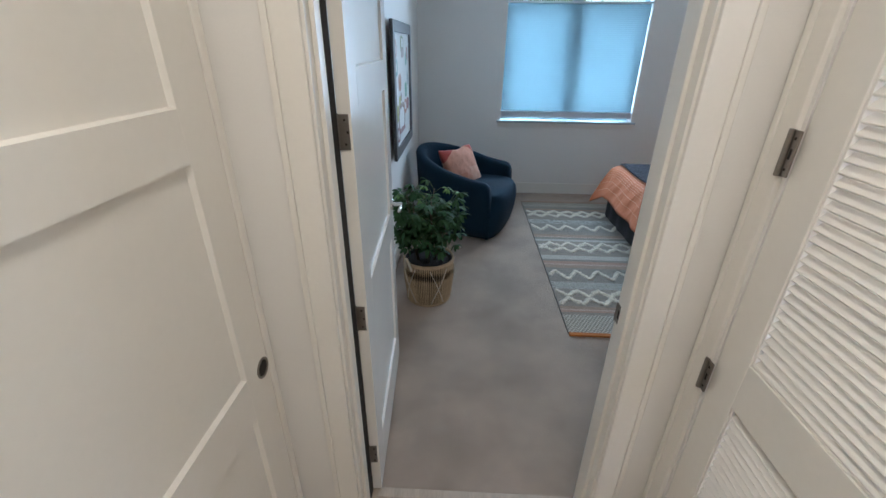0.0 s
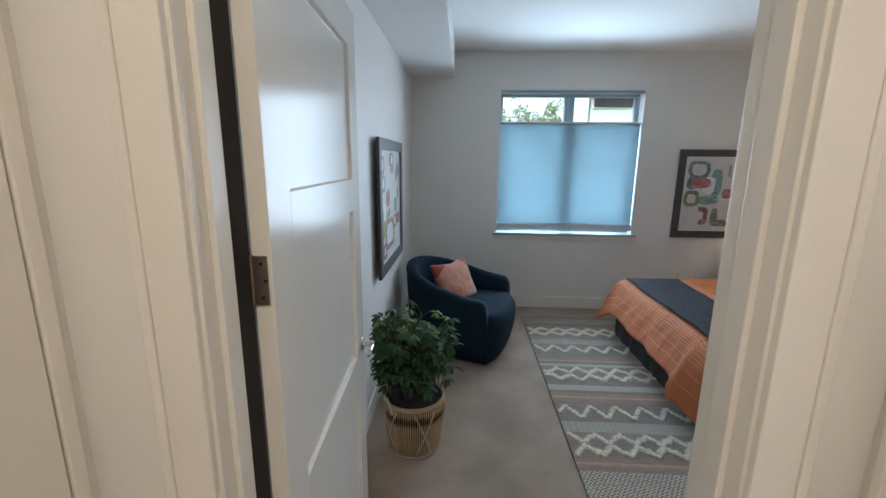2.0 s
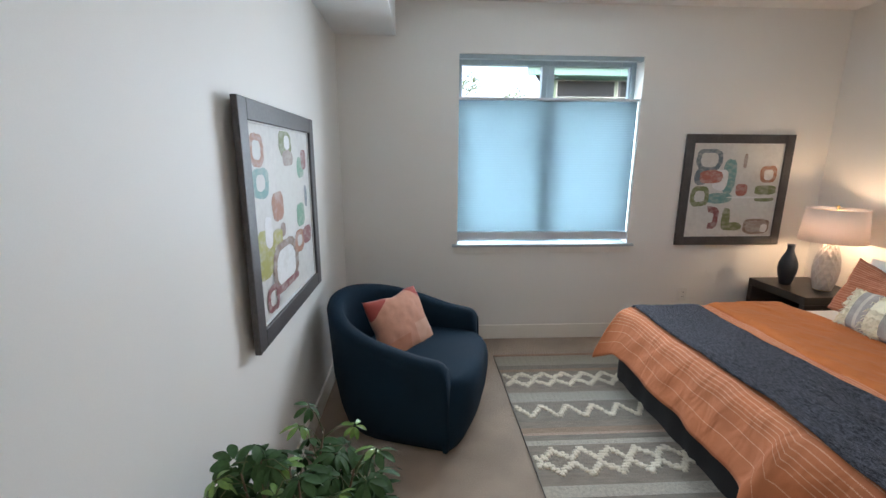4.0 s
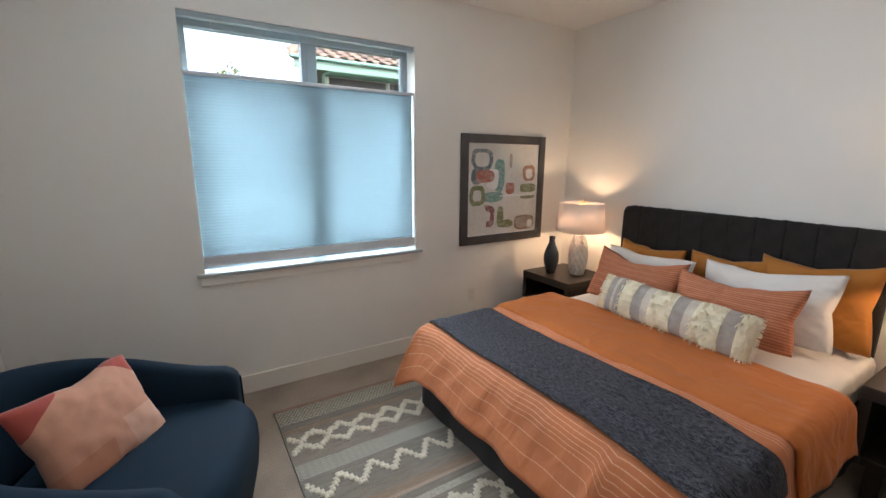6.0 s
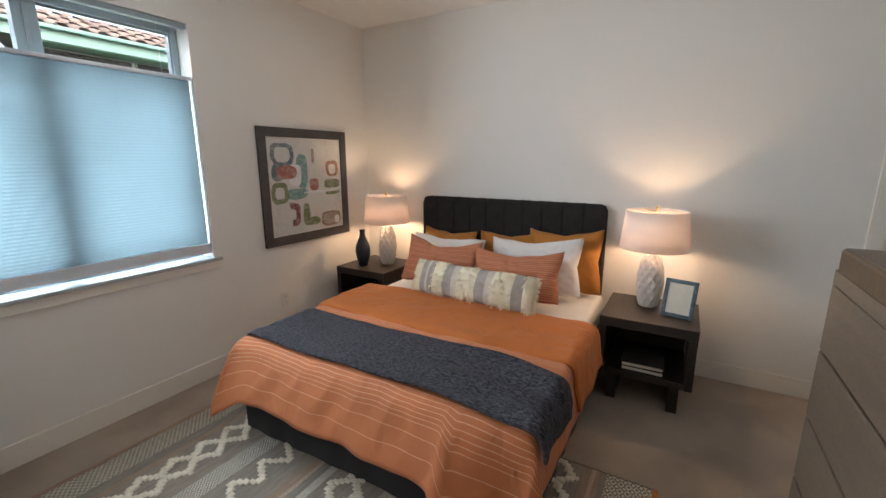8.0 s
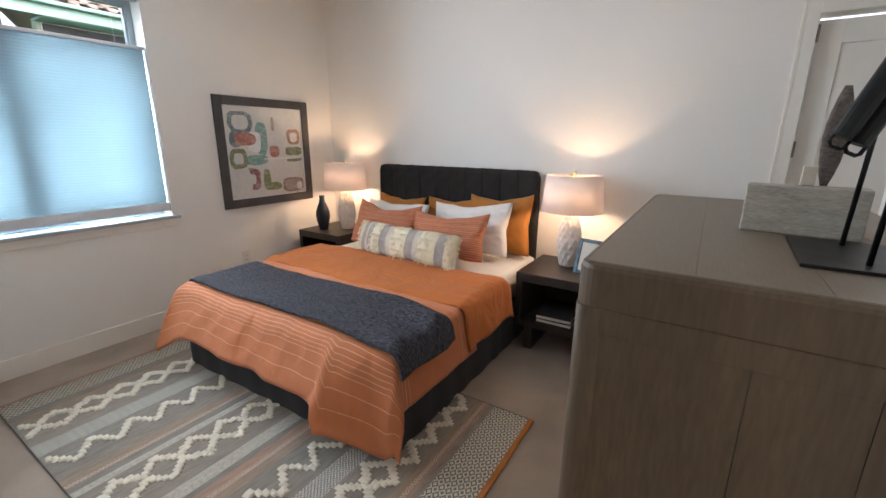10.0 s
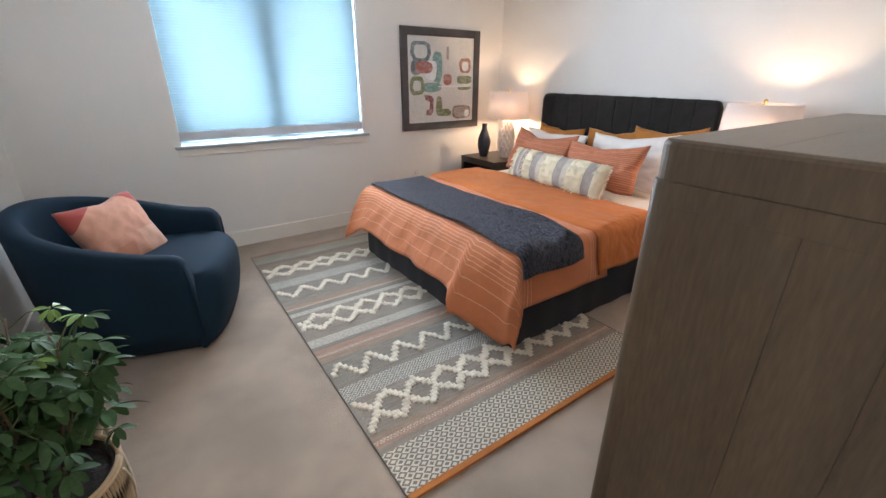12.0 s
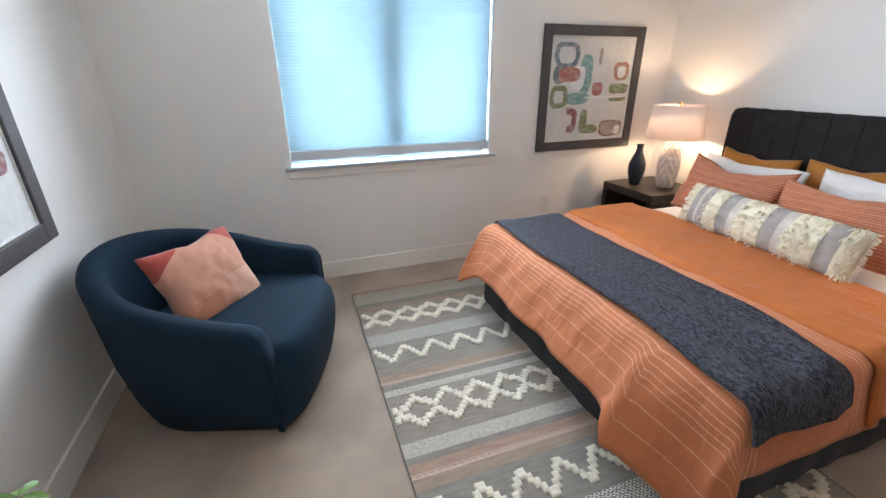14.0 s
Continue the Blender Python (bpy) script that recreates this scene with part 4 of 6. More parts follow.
def pillow_mesh(w, h, t, seed=0.0, n=36, slump=0.02, pinch=0.10, wr=0.009):
    """A filled pillow: x through it, y across, z up from its lower edge; front towards -x."""
    b = bmesh.new()
    uvl = b.loops.layers.uv.new("cloth")
    sheets = []
    for side in (-1, 1):
        g = []
        for j in range(n + 1):
            row = []
            for i in range(n + 1):
                u, v = 2 * i / n - 1, 2 * j / n - 1
                bulge = (max(0, 1 - u * u) ** 0.42) * (max(0, 1 - v * v) ** 0.42)
                yy = u * w / 2 * (1 - pinch * (1 - v * v) * 0.0 - pinch * 0.5 * (1 - abs(v)) ** 1.5 * abs(u) ** 3)
                zz = v * h / 2 * (1 - pinch * 0.6 * (1 - abs(u)) ** 1.5 * abs(v) ** 3)
                zz -= slump * (1 - u * u) * (v > 0) * v
                d = t / 2 * bulge + wr * bulge * (noise.noise(Vector((u * 2.6 + seed, v * 2.6, side + seed))) + 0.6 * noise.noise(Vector((u * 6 + seed, v * 6, side))))
                # creases that run in from the corners
                fold_n = 1 - abs(noise.noise(Vector((u * 1.7 + v * 2.3 + seed, u * 5.5 - v * 4.0, seed))))
                d += 1.1 * wr * bulge * (fold_n ** 6 - 0.4) * (0.35 + abs(u * v))
                yy += 0.010 * (abs(v) > 0.96) * noise.noise(Vector((u * 3, v, seed)))
                zz += 0.012 * abs(v) ** 5 * noise.noise(Vector((u * 2.4, v, seed + 3)))
                row.append(b.verts.new((side * d, yy, zz + h / 2)) if bulge > 0 or side < 0 else None)
            g.append(row)
        sheets.append(g)
    f0, f1 = sheets
    for j in range(n + 1):
        for i in range(n + 1):
            if f1[j][i] is None or i in (0, n) or j in (0, n):
                if f1[j][i] is not None:
                    b.verts.remove(f1[j][i])
                f1[j][i] = f0[j][i]
    for g in sheets:
        for j in range(n):
            for i in range(n):
                f = b.faces.new((g[j][i], g[j][i + 1], g[j + 1][i + 1], g[j + 1][i]))
                f.smooth = True
                for lp, (p, q) in zip(f.loops, ((i, j), (i + 1, j), (i + 1, j + 1), (i, j + 1))):
                    lp[uvl].uv = (2 * p / n - 1, 2 * q / n - 1)
    return b


def pillow(name, label, w, h, t, material, x, y, z, lean, yaw=0.0, roll=0.0, seed=0.0, group="pillows on the bed", **kw):
    root = thing(name, label, "pillow", pose(x, y, z) @ pose(0, 0, 0, 0, 0, yaw) @ pose(0, 0, 0, 0, lean, 0) @ pose(0, 0, 0, roll, 0, 0), group)
    part("cover", pillow_mesh(w, h, t, seed, **kw), material, root, "", True)
    return root


PZ = BZ + 0.018
pillow("euro_pillow", "mustard cotton euro pillow against the headboard", 0.50, 0.40, 0.15, MUSTARD, 3.590, 4.060, PZ - 0.02, 12, 3, 2, 1.0, pinch=0.2)
pillow("euro_pillow", "mustard cotton euro pillow against the headboard", 0.54, 0.42, 0.15, MUSTARD, 3.600, 3.480, PZ - 0.02, 11, -2, -3, 2.0, pinch=0.2)
pillow("euro_pillow", "mustard cotton euro pillow at the bed's edge", 0.56, 0.47, 0.16, MUSTARD, 3.560, 3.040, PZ - 0.01, 14, -4, -4, 3.0, pinch=0.22)
pillow("bed_pillow", "white cotton sleeping pillow standing on edge", 0.66, 0.36, 0.15, LINEN, 3.400, 3.985, PZ, 20, 2, 1, 4.0)
pillow("bed_pillow", "white cotton sleeping pillow standing on edge", 0.70, 0.42, 0.16, LINEN, 3.385, 3.215, PZ - 0.005, 20, -3, -5, 5.0, pinch=0.2, wr=0.014)
pillow("striped_sham", "terracotta striped pillow sham", 0.63, 0.385, 0.17, SHAM, 3.165, 3.905, PZ + 0.012, 24, 3, 2, 6.0, slump=0.06, pinch=0.2, wr=0.014)
pillow("striped_sham", "terracotta striped pillow sham", 0.66, 0.36, 0.17, SHAM, 3.150, 3.285, PZ + 0.012, 24, -2, -3, 7.0, slump=0.04, pinch=0.2, wr=0.014)
# long lumbar pillow in cream and grey bands
bol = thing("lumbar_pillow", "long cream lumbar pillow with grey bands and shaggy tufts", "pillow", pose(2.945, 3.515, PZ + 0.018) @ pose(0, 0, 0, 0, 22, -4), "pillows on the bed")
b = pillow_mesh(0.93, 0.235, 0.17, 9.0, n=40, slump=0.0, pinch=0.02, wr=0.004)
uvl = b.loops.layers.uv.active
SEQ = ["c", "c", "g", "p", "g", "c", "c", "c", "g", "g", "p", "c", "c", "c", "c", "g", "g", "p", "c", "c", "c", "c", "g", "g", "c", "c"]
for f in b.faces:
    u = sum(lp[uvl].uv[0] for lp in f.loops) / len(f.loops)
    kind = SEQ[min(len(SEQ) - 1, int((1 - u) / 2 * len(SEQ)))]
    f.material_index = {"c": 0, "g": 1, "p": 2}[kind]
part("cover", b, [CREAM, GREYWOOL, PALEGREY], bol, "", True)
b = bmesh.new()
for k in range(620):                                # shaggy tufts on the cream bands
    u = rnd.uniform(-1, 1)
    if SEQ[min(len(SEQ) - 1, int((1 - u) / 2 * len(SEQ)))] != "c":
        continue
    v = rnd.choice((-0.85, -0.55, -0.2, 0.15, 0.5, 0.85, 1.0)) + rnd.uniform(-0.08, 0.06)
    v = max(-1, min(1, v))
    bul = (max(0, 1 - u * u) ** 0.42) * (max(0, 1 - v * v) ** 0.42)
    p = Vector((-0.085 * bul, u * 0.465, v * 0.1175 + 0.1175))
    tube(b, [p, p + Vector((-0.010, rnd.uniform(-0.006, 0.006), 0.002)), p + Vector((-0.014 - rnd.uniform(0, 0.006), rnd.uniform(-0.012, 0.012), -0.014 - rnd.uniform(0, 0.012)))], 0.0034, 5, 0.6)
for sgn in (-1, 1):
    for k in range(26):
        z = 0.01 + 0.215 * k / 25
        p = Vector((0, sgn * 0.462, z))
        tube(b, [p, p + Vector((rnd.uniform(-0.008, 0.008), sgn * 0.02, rnd.uniform(-0.008, 0.004)))], 0.004, 5, 0.6)
tagged(part("shag", b, CREAM, bol, "shaggy cream yarn tufts"), kind="stuff")


# ---- bedroom: nightstands and what stands on them ----
def nightstand(x, y, h=0.556, w=0.54, d=0.53):
    """Open-shelf nightstand; its front faces -x; x, y: middle of its footprint."""
    root = thing("nightstand", "espresso-stained nightstand with an open shelf, beside the bed", "nightstand", pose(x, y, 0), "nightstands beside the bed")
    a, b = d / 2, w / 2
    part("top", boxes((-a, a, -b, b, h - 0.062, h, 0.004)), ESPRESSO, root)
    for s in (-1, 1):
        y0, y1 = sorted((s * b, s * (b - 0.045)))
        part("side_panel", boxes((-a + 0.002, a, y0 + 0.001, y1 - 0.001, 0.175, h - 0.063, 0.003)), ESPRESSO, root)
    part("shelf", boxes((-a + 0.004, a - 0.02, -b + 0.046, b - 0.046, 0.176, 0.216, 0.003)), ESPRESSO, root)
    part("back_panel", boxes((a - 0.018, a - 0.004, -b + 0.046, b - 0.046, 0.20, h - 0.063)), ESPRESSO, root)
    for s in (-1, 1):
        part("leg", boxes((-a + 0.03, a - 0.03, s * (b - 0.095) - 0.030, s * (b - 0.095) + 0.030, 0.0, 0.174, 0.003)), ESPRESSO, root)
    return root


NS1, NS2 = (3.500, 4.730), (3.425, 2.428)
nightstand(*NS1)
nightstand(*NS2)
NSH = 0.557


def table_lamp(x, y, turn=0.0):
    root = thing("table_lamp", "lit table lamp with faceted white ceramic base and drum shade", "lamp", pose(x, y, NSH, 0, 0, turn), "lamps on the nightstands")
    b = bmesh.new()
    n = 11
    prof = [(0.052, 0.004), (0.062, 0.040), (0.070, 0.082), (0.075, 0.124), (0.077, 0.166), (0.075, 0.208), (0.070, 0.250), (0.062, 0.292), (0.051, 0.330), (0.040, 0.360)]
    rings = []
    for j, (r, z) in enumerate(prof):
        row = []
        for i in range(2 * n):
            a = 2 * math.pi * (i / (2 * n))
            peak = (i + j) % 2 == 0
            row.append(b.verts.new((r * (1.10 if peak else 0.92) * math.cos(a), r * (1.10 if peak else 0.92) * math.sin(a), z)))
        rings.append(row)
    for j in range(len(rings) - 1):
        for i in range(2 * n):
            p, q = rings[j], rings[j + 1]
            k = (i + 1) % (2 * n)
            if (i + j) % 2 == 0:
                b.faces.new((p[i], p[k], q[k]))
                b.faces.new((p[i], q[k], q[i]))
            else:
                b.faces.new((p[i], p[k], q[i]))
                b.faces.new((p[k], q[k], q[i]))
    b.faces.new(rings[0])
    b.faces.new(rings[-1])
    part("base", b, CERAMIC, root, "faceted white ceramic body")
    part("foot", lathe([(0.050, 0.0), (0.054, 0.003), (0.052, 0.006)], 28), BRASS, root)
    part("neck", lathe([(0.036, 0.358), (0.020, 0.366), (0.012, 0.370), (0.012, 0.38), (0.017, 0.385), (0.017, 0.425), (0.010, 0.43)], 20), BRASS, root, "brass neck and socket", True)
    part("shade", lathe([(0.203, 0.388), (0.205, 0.388), (0.183, 0.632), (0.181, 0.632)], 56, close=True), LAMPSHADE, root, "blush white linen drum shade", True)
    sp = bmesh.new()
    for k in range(3):
        a = 2 * math.pi * k / 3 + 0.3
        tube(sp, [(0, 0, 0.622), (0.181 * math.cos(a), 0.181 * math.sin(a), 0.626)], 0.0018, 6)
    part("spider", sp, BRASS, root)
    part("finial", lathe([(0.004, 0.620), (0.004, 0.634), (0.009, 0.638), (0.012, 0.647), (0.008, 0.656), (0.002, 0.660)], 16), BRASS, root, "small brass finial", True)
    hp = bmesh.new()
    for s in (-1, 1):
        tube(hp, [(0, s * 0.014, 0.41), (0, s * 0.045, 0.48), (0, s * 0.045, 0.55), (0, s * 0.012, 0.615), (0, 0, 0.625)], 0.0016, 6)
    part("harp", hp, BRASS, root)
    return root


for lx, ly in LAMPS:
    table_lamp(lx, ly, 12)

vase = thing("vase", "slim matt navy vase with a narrow neck, on the nightstand", "vase", pose(3.375, 4.800, NSH))
b = lathe([(0.034, 0.0), (0.040, 0.004), (0.048, 0.04), (0.060, 0.09), (0.066, 0.135), (0.062, 0.18), (0.047, 0.225), (0.031, 0.262), (0.024, 0.290), (0.025, 0.318), (0.029, 0.330), (0.024, 0.330), (0.019, 0.315), (0.018, 0.28)], 40)
part("body", b, VASE, vase, "", True)
rb = bmesh.new()
for k in range(9):
    z, r = 0.05 + k * 0.02, 0.0
    r = [0.0505, 0.0556, 0.0605, 0.0640, 0.0660, 0.0662, 0.0640, 0.0590, 0.0515][k]
    ring = [(r * math.cos(2 * math.pi * i / 40), r * math.sin(2 * math.pi * i / 40), z) for i in range(41)]
    tube(rb, ring, 0.0016, 5)
part("ribs", rb, VASE, vase, "", True)

photo = thing("photo_frame", "small blue-grey picture frame with a blank cream card, leaning", "picture frame", pose(3.335, 2.285, NSH + 0.002) @ pose(0, 0, 0, 0, 0, -12) @ pose(0, 0, 0, 0, 17, 0))
FRAMEBLUE = mat("blue_silver_frame", (0.10, 0.15, 0.19), 0.25, 0.5, 25, 120, 0.2, 0.001, metal=0.5)
pf = boxes((-0.008, 0.008, -0.090, -0.066, 0, 0.235, 0.003), (-0.008, 0.008, 0.066, 0.090, 0, 0.235, 0.003), (-0.008, 0.008, -0.066, 0.066, 0, 0.024, 0.003), (-0.008, 0.008, -0.066, 0.066, 0.211, 0.235, 0.003))
part("rim", pf, FRAMEBLUE, photo)
part("card", boxes((-0.001, 0.004, -0.067, 0.067, 0.023, 0.212)), mat("cream_card", (0.62, 0.60, 0.52), 0.5, 0.08, 9, 60, 0, coat=1.0), photo)
part("easel_back", boxes((0.0, 0.004, -0.022, 0.022, 0.0, 0.15), bevel=0.001), BLACKCLOTH, photo, m=pose(0.074, 0, 0.024, 0, -24, 0))

for k, (dy, tw, z) in enumerate(((0.0, 0.0, 0.2175), (0.004, 2.0, 0.2445))):
    book = thing("book", "dark cloth-bound book with cream pages, lying on the shelf", "book", pose(NS2[0] - 0.13, NS2[1] + 0.005 + dy, z, 0, 0, tw), "books on the shelf")
    part("cover", boxes((-0.105, 0.105, -0.118, 0.118, 0.0, 0.003, 0.001), (-0.105, 0.105, -0.118, 0.118, 0.022, 0.025, 0.001), (0.101, 0.105, -0.118, 0.118, 0.003, 0.022)), BLACKCLOTH, book, "dark cloth cover")
    part("page_block", boxes((-0.103, 0.101, -0.114, 0.114, 0.0035, 0.0215)), BOOKPAPER, book)


# ---- framed abstract prints ----
def paint(name, col):
    """Thin paint with the paper showing through in brushed patches."""
    wash = tuple(0.62 * c + 0.38 * q for c, q in zip(col, (0.66, 0.64, 0.60)))
    m = mat(name, col, 0.5, 0.05, 9, 26, 0.03, 0.0005, coat=0.3, tint=wash, stretch=(1, 1.6, 1))
    return narrow(m, 0.40, 0.54)


# all tones are lifted: the glass's hazy reflection is put into the paints
PAINTS = {"rust": paint("rust_paint", (0.365, 0.152, 0.083)), "brick": paint("brick_paint", (0.400, 0.135, 0.101)), "teal": paint("teal_paint", (0.146, 0.319, 0.307)),
          "navyp": paint("slate_paint", (0.123, 0.169, 0.198)), "olive": paint("olive_paint", (0.365, 0.342, 0.066)), "moss": paint("moss_paint", (0.181, 0.215, 0.089)),
          "green": paint("jade_paint", (0.158, 0.342, 0.238)), "wine": paint("wine_paint", (0.250, 0.083, 0.083)), "taupe": paint("taupe_paint", (0.331, 0.261, 0.227)),
          "pale": paint("pale_paint", (0.652, 0.652, 0.618)), "white": paint("white_paint", (0.780, 0.780, 0.780)), "brown": paint("brown_paint", (0.227, 0.146, 0.106))}


def blob(u, v, w, h, kind, level, inner=0.55, power=3.0, seed=0.0, arc=(0, 360)):
    """A soft-cornered painted patch or ring on the print's plane: x across, y up, level: paint layer."""
    b = bmesh.new()
    n = 44
    ring = []
    a0, a1 = radians(arc[0]), radians(arc[1])
    closed = arc[1] - arc[0] >= 360
    cnt = n if closed else n + 1
    for k in range(cnt):
        a = a0 + (a1 - a0) * k / n
        c, s = math.cos(a), math.sin(a)
        r = (abs(c) ** power + abs(s) ** power) ** (-1 / power)
        r *= 1 + 0.10 * noise.noise(Vector((1.6 * c + seed, 1.6 * s, seed))) + 0.05 * noise.noise(Vector((5 * c + seed, 5 * s, seed)))
        ring.append((c * r, s * r))
    z = 0.00012 * level
    outer = [b.verts.new((u + w / 2 * x, v + h / 2 * y, z)) for x, y in ring]
    if kind == "ring":
        inn = [b.verts.new((u + w / 2 * x * inner, v + h / 2 * y * inner, z)) for x, y in ring]
        for k in range(cnt if closed else cnt - 1):
            b.faces.new((outer[k], outer[(k + 1) % cnt], inn[(k + 1) % cnt], inn[k]))
    else:
        b.faces.new(outer)
    return b


def framed_print(name, label, m, w, h, shapes, border=0.072, depth=0.024, back=0.0):
    """x across, y up, z out of the wall."""
    root = thing(name, label, "framed print", m @ Matrix.Translation((0, 0, back)))
    if back:
        part("hanging_cleat", boxes((-w / 3, w / 3, h / 4, h / 4 + 0.05, -back, 0.002)), GREYFRAME, root)
    for x0, x1, y0, y1, tag in ((-w / 2, -w / 2 + border, -h / 2, h / 2, 0), (w / 2 - border, w / 2, -h / 2, h / 2, 0), (-w / 2 + border, w / 2 - border, -h / 2, -h / 2 + border, 1), (-w / 2 + border, w / 2 - border, h / 2 - border, h / 2, 1)):
        b = boxes((x0, x1, y0, y1, 0.001, depth, 0.0035))
        part("frame_rail", b, GREYFRAME, root)
    part("fillet", boxes((-w / 2 + border, -w / 2 + border + 0.006, -h / 2 + border, h / 2 - border, 0.003, 0.012), (w / 2 - border - 0.006, w / 2 - border, -h / 2 + border, h / 2 - border, 0.003, 0.012),
                         (-w / 2 + border + 0.006, w / 2 - border - 0.006, -h / 2 + border, -h / 2 + border + 0.006, 0.003, 0.012), (-w / 2 + border + 0.006, w / 2 - border - 0.006, h / 2 - border - 0.006, h / 2 - border, 0.003, 0.012)), PAINTS["white"], root, "pale fillet inside the frame")
    sheet = part("print", boxes((-w / 2 + border, w / 2 - border, -h / 2 + border, h / 2 - border, 0.002, 0.006)), PAPER, root, "abstract print of painted rings and arches")
    iw, ih = w - 2 * border, h - 2 * border
    for k, (col, u, v, bw, bh, kind, *rest) in enumerate(shapes):
        inner = rest[0] if rest else 0.55
        arc = rest[1] if len(rest) > 1 else (0, 360)
        part("painted_shape", blob((u - 0.5) * iw, (0.5 - v) * ih, bw * iw, bh * ih, kind, k + 1, inner, seed=k * 1.7, arc=arc), PAINTS[col], sheet, m=pose(0, 0, 0.0062))
    return root


framed_print("framed_print", "abstract print in a wide charcoal frame beside the window", pose(3.030, FAR, 1.290, 90, 0, 0), 0.918, 0.916, [
    ("pale", 0.62, 0.15, 0.32, 0.26, "patch"), ("teal", 0.43, 0.34, 0.15, 0.36, "patch"), ("white", 0.34, 0.38, 0.17, 0.22, "patch"),
    ("teal", 0.35, 0.58, 0.29, 0.11, "patch"), ("navyp", 0.19, 0.17, 0.29, 0.23, "ring", 0.66), ("navyp", 0.12, 0.35, 0.14, 0.17, "patch"),
    ("brick", 0.23, 0.35, 0.26, 0.14, "patch"), ("moss", 0.13, 0.56, 0.21, 0.22, "ring", 0.55), ("brick", 0.59, 0.49, 0.13, 0.13, "patch"),
    ("rust", 0.87, 0.32, 0.19, 0.18, "ring", 0.55), ("white", 0.87, 0.33, 0.10, 0.11, "patch"), ("moss", 0.86, 0.49, 0.24, 0.10, "patch"),
    ("moss", 0.86, 0.59, 0.21, 0.05, "patch"), ("white", 0.69, 0.57, 0.51, 0.02, "patch"), ("wine", 0.27, 0.79, 0.21, 0.25, "ring", 0.45, (-95, 110)),
    ("moss", 0.46, 0.81, 0.09, 0.25, "patch"), ("moss", 0.54, 0.89, 0.22, 0.09, "patch"), ("taupe", 0.82, 0.89, 0.28, 0.17, "patch"),
    ("brown", 0.82, 0.89, 0.30, 0.17, "ring", 0.8), ("white", 0.91, 0.91, 0.08, 0.09, "patch"), ("pale", 0.67, 0.73, 0.15, 0.13, "patch"),
    ("taupe", 0.59, 0.18, 0.04, 0.16, "patch")])
framed_print("framed_print", "abstract print in a wide charcoal frame above the armchair", pose(LEFT, 3.586, 1.294, 90, 0, 90), 0.942, 0.900, [
    ("pale", 0.60, 0.31, 0.47, 0.48, "patch"), ("rust", 0.12, 0.13, 0.17, 0.16, "ring", 0.58), ("teal", 0.14, 0.29, 0.22, 0.15, "patch"),
    ("pale", 0.14, 0.29, 0.11, 0.08, "patch"), ("moss", 0.54, 0.09, 0.22, 0.15, "patch"), ("white", 0.57, 0.08, 0.09, 0.08, "patch"),
    ("taupe", 0.57, 0.17, 0.19, 0.09, "patch"), ("green", 0.80, 0.23, 0.14, 0.13, "patch"), ("wine", 0.88, 0.18, 0.11, 0.13, "patch"),
    ("rust", 0.35, 0.43, 0.18, 0.16, "patch"), ("brown", 0.40, 0.57, 0.08, 0.08, "patch"), ("green", 0.75, 0.53, 0.16, 0.15, "patch"),
    ("navyp", 0.88, 0.42, 0.06, 0.14, "patch"), ("olive", 0.13, 0.65, 0.24, 0.25, "patch"), ("olive", 0.31, 0.60, 0.15, 0.10, "patch"),
    ("white", 0.19, 0.55, 0.10, 0.17, "patch"), ("brown", 0.42, 0.77, 0.44, 0.28, "ring", 0.7), ("white", 0.42, 0.78, 0.31, 0.21, "patch"),
    ("wine", 0.42, 0.89, 0.41, 0.05, "patch"), ("rust", 0.69, 0.69, 0.20, 0.14, "ring", 0.5), ("wine", 0.86, 0.68, 0.19, 0.12, "patch"),
    ("wine", 0.18, 0.90, 0.17, 0.15, "ring", 0.55), ("pale", 0.46, 0.96, 0.37, 0.05, "patch")], back=0.026)


# ---- outlets ----
def outlet(name, m):
    root = thing(name, "white duplex wall outlet with a cover plate", "outlet", m)
    part("cover_plate", boxes((-0.036, 0.036, -0.058, 0.058, 0.0, 0.006, 0.002)), PLASTIC, root)
    for s in (-1, 1):
        rec = part("receptacle", boxes((-0.017, 0.017, s * 0.020 - 0.014, s * 0.020 + 0.014, 0.006, 0.008, 0.001)), PLASTIC, root)
        part("slot", boxes((-0.008, -0.0055, s * 0.020 - 0.004, s * 0.020 + 0.006, 0.0081, 0.0085), (0.0055, 0.008, s * 0.020 - 0.004, s * 0.020 + 0.006, 0.0081, 0.0085)), DARKGAP, rec)


outlet("wall_outlet", pose(2.712, FAR, 0.384, 90, 0, 0))

# ---- armchair ----
CH = pose(0.305, 4.062, 0, 0, 0, -18)                 # x forward
chair = thing("armchair", "navy upholstered barrel swivel armchair", "armchair", CH)


def u_path(s, half, back_r, front):
    """Place and outward normal along a U from the near arm's tip (s=0) round the back to the far arm's tip (s=1)."""
    straight, arc = front, math.pi * half
    total = 2 * straight + arc
    d = s * total
    if d < straight:
        return Vector((front - d, -half)), Vector((0, -1))
    if d < straight + arc:
        a = (d - straight) / half
        n = Vector((-math.sin(a), -math.cos(a)))
        return n * half, n
    d -= straight + arc
    return Vector((d, half)), Vector((0, 1))


b = bmesh.new()
N = 64
rows = []
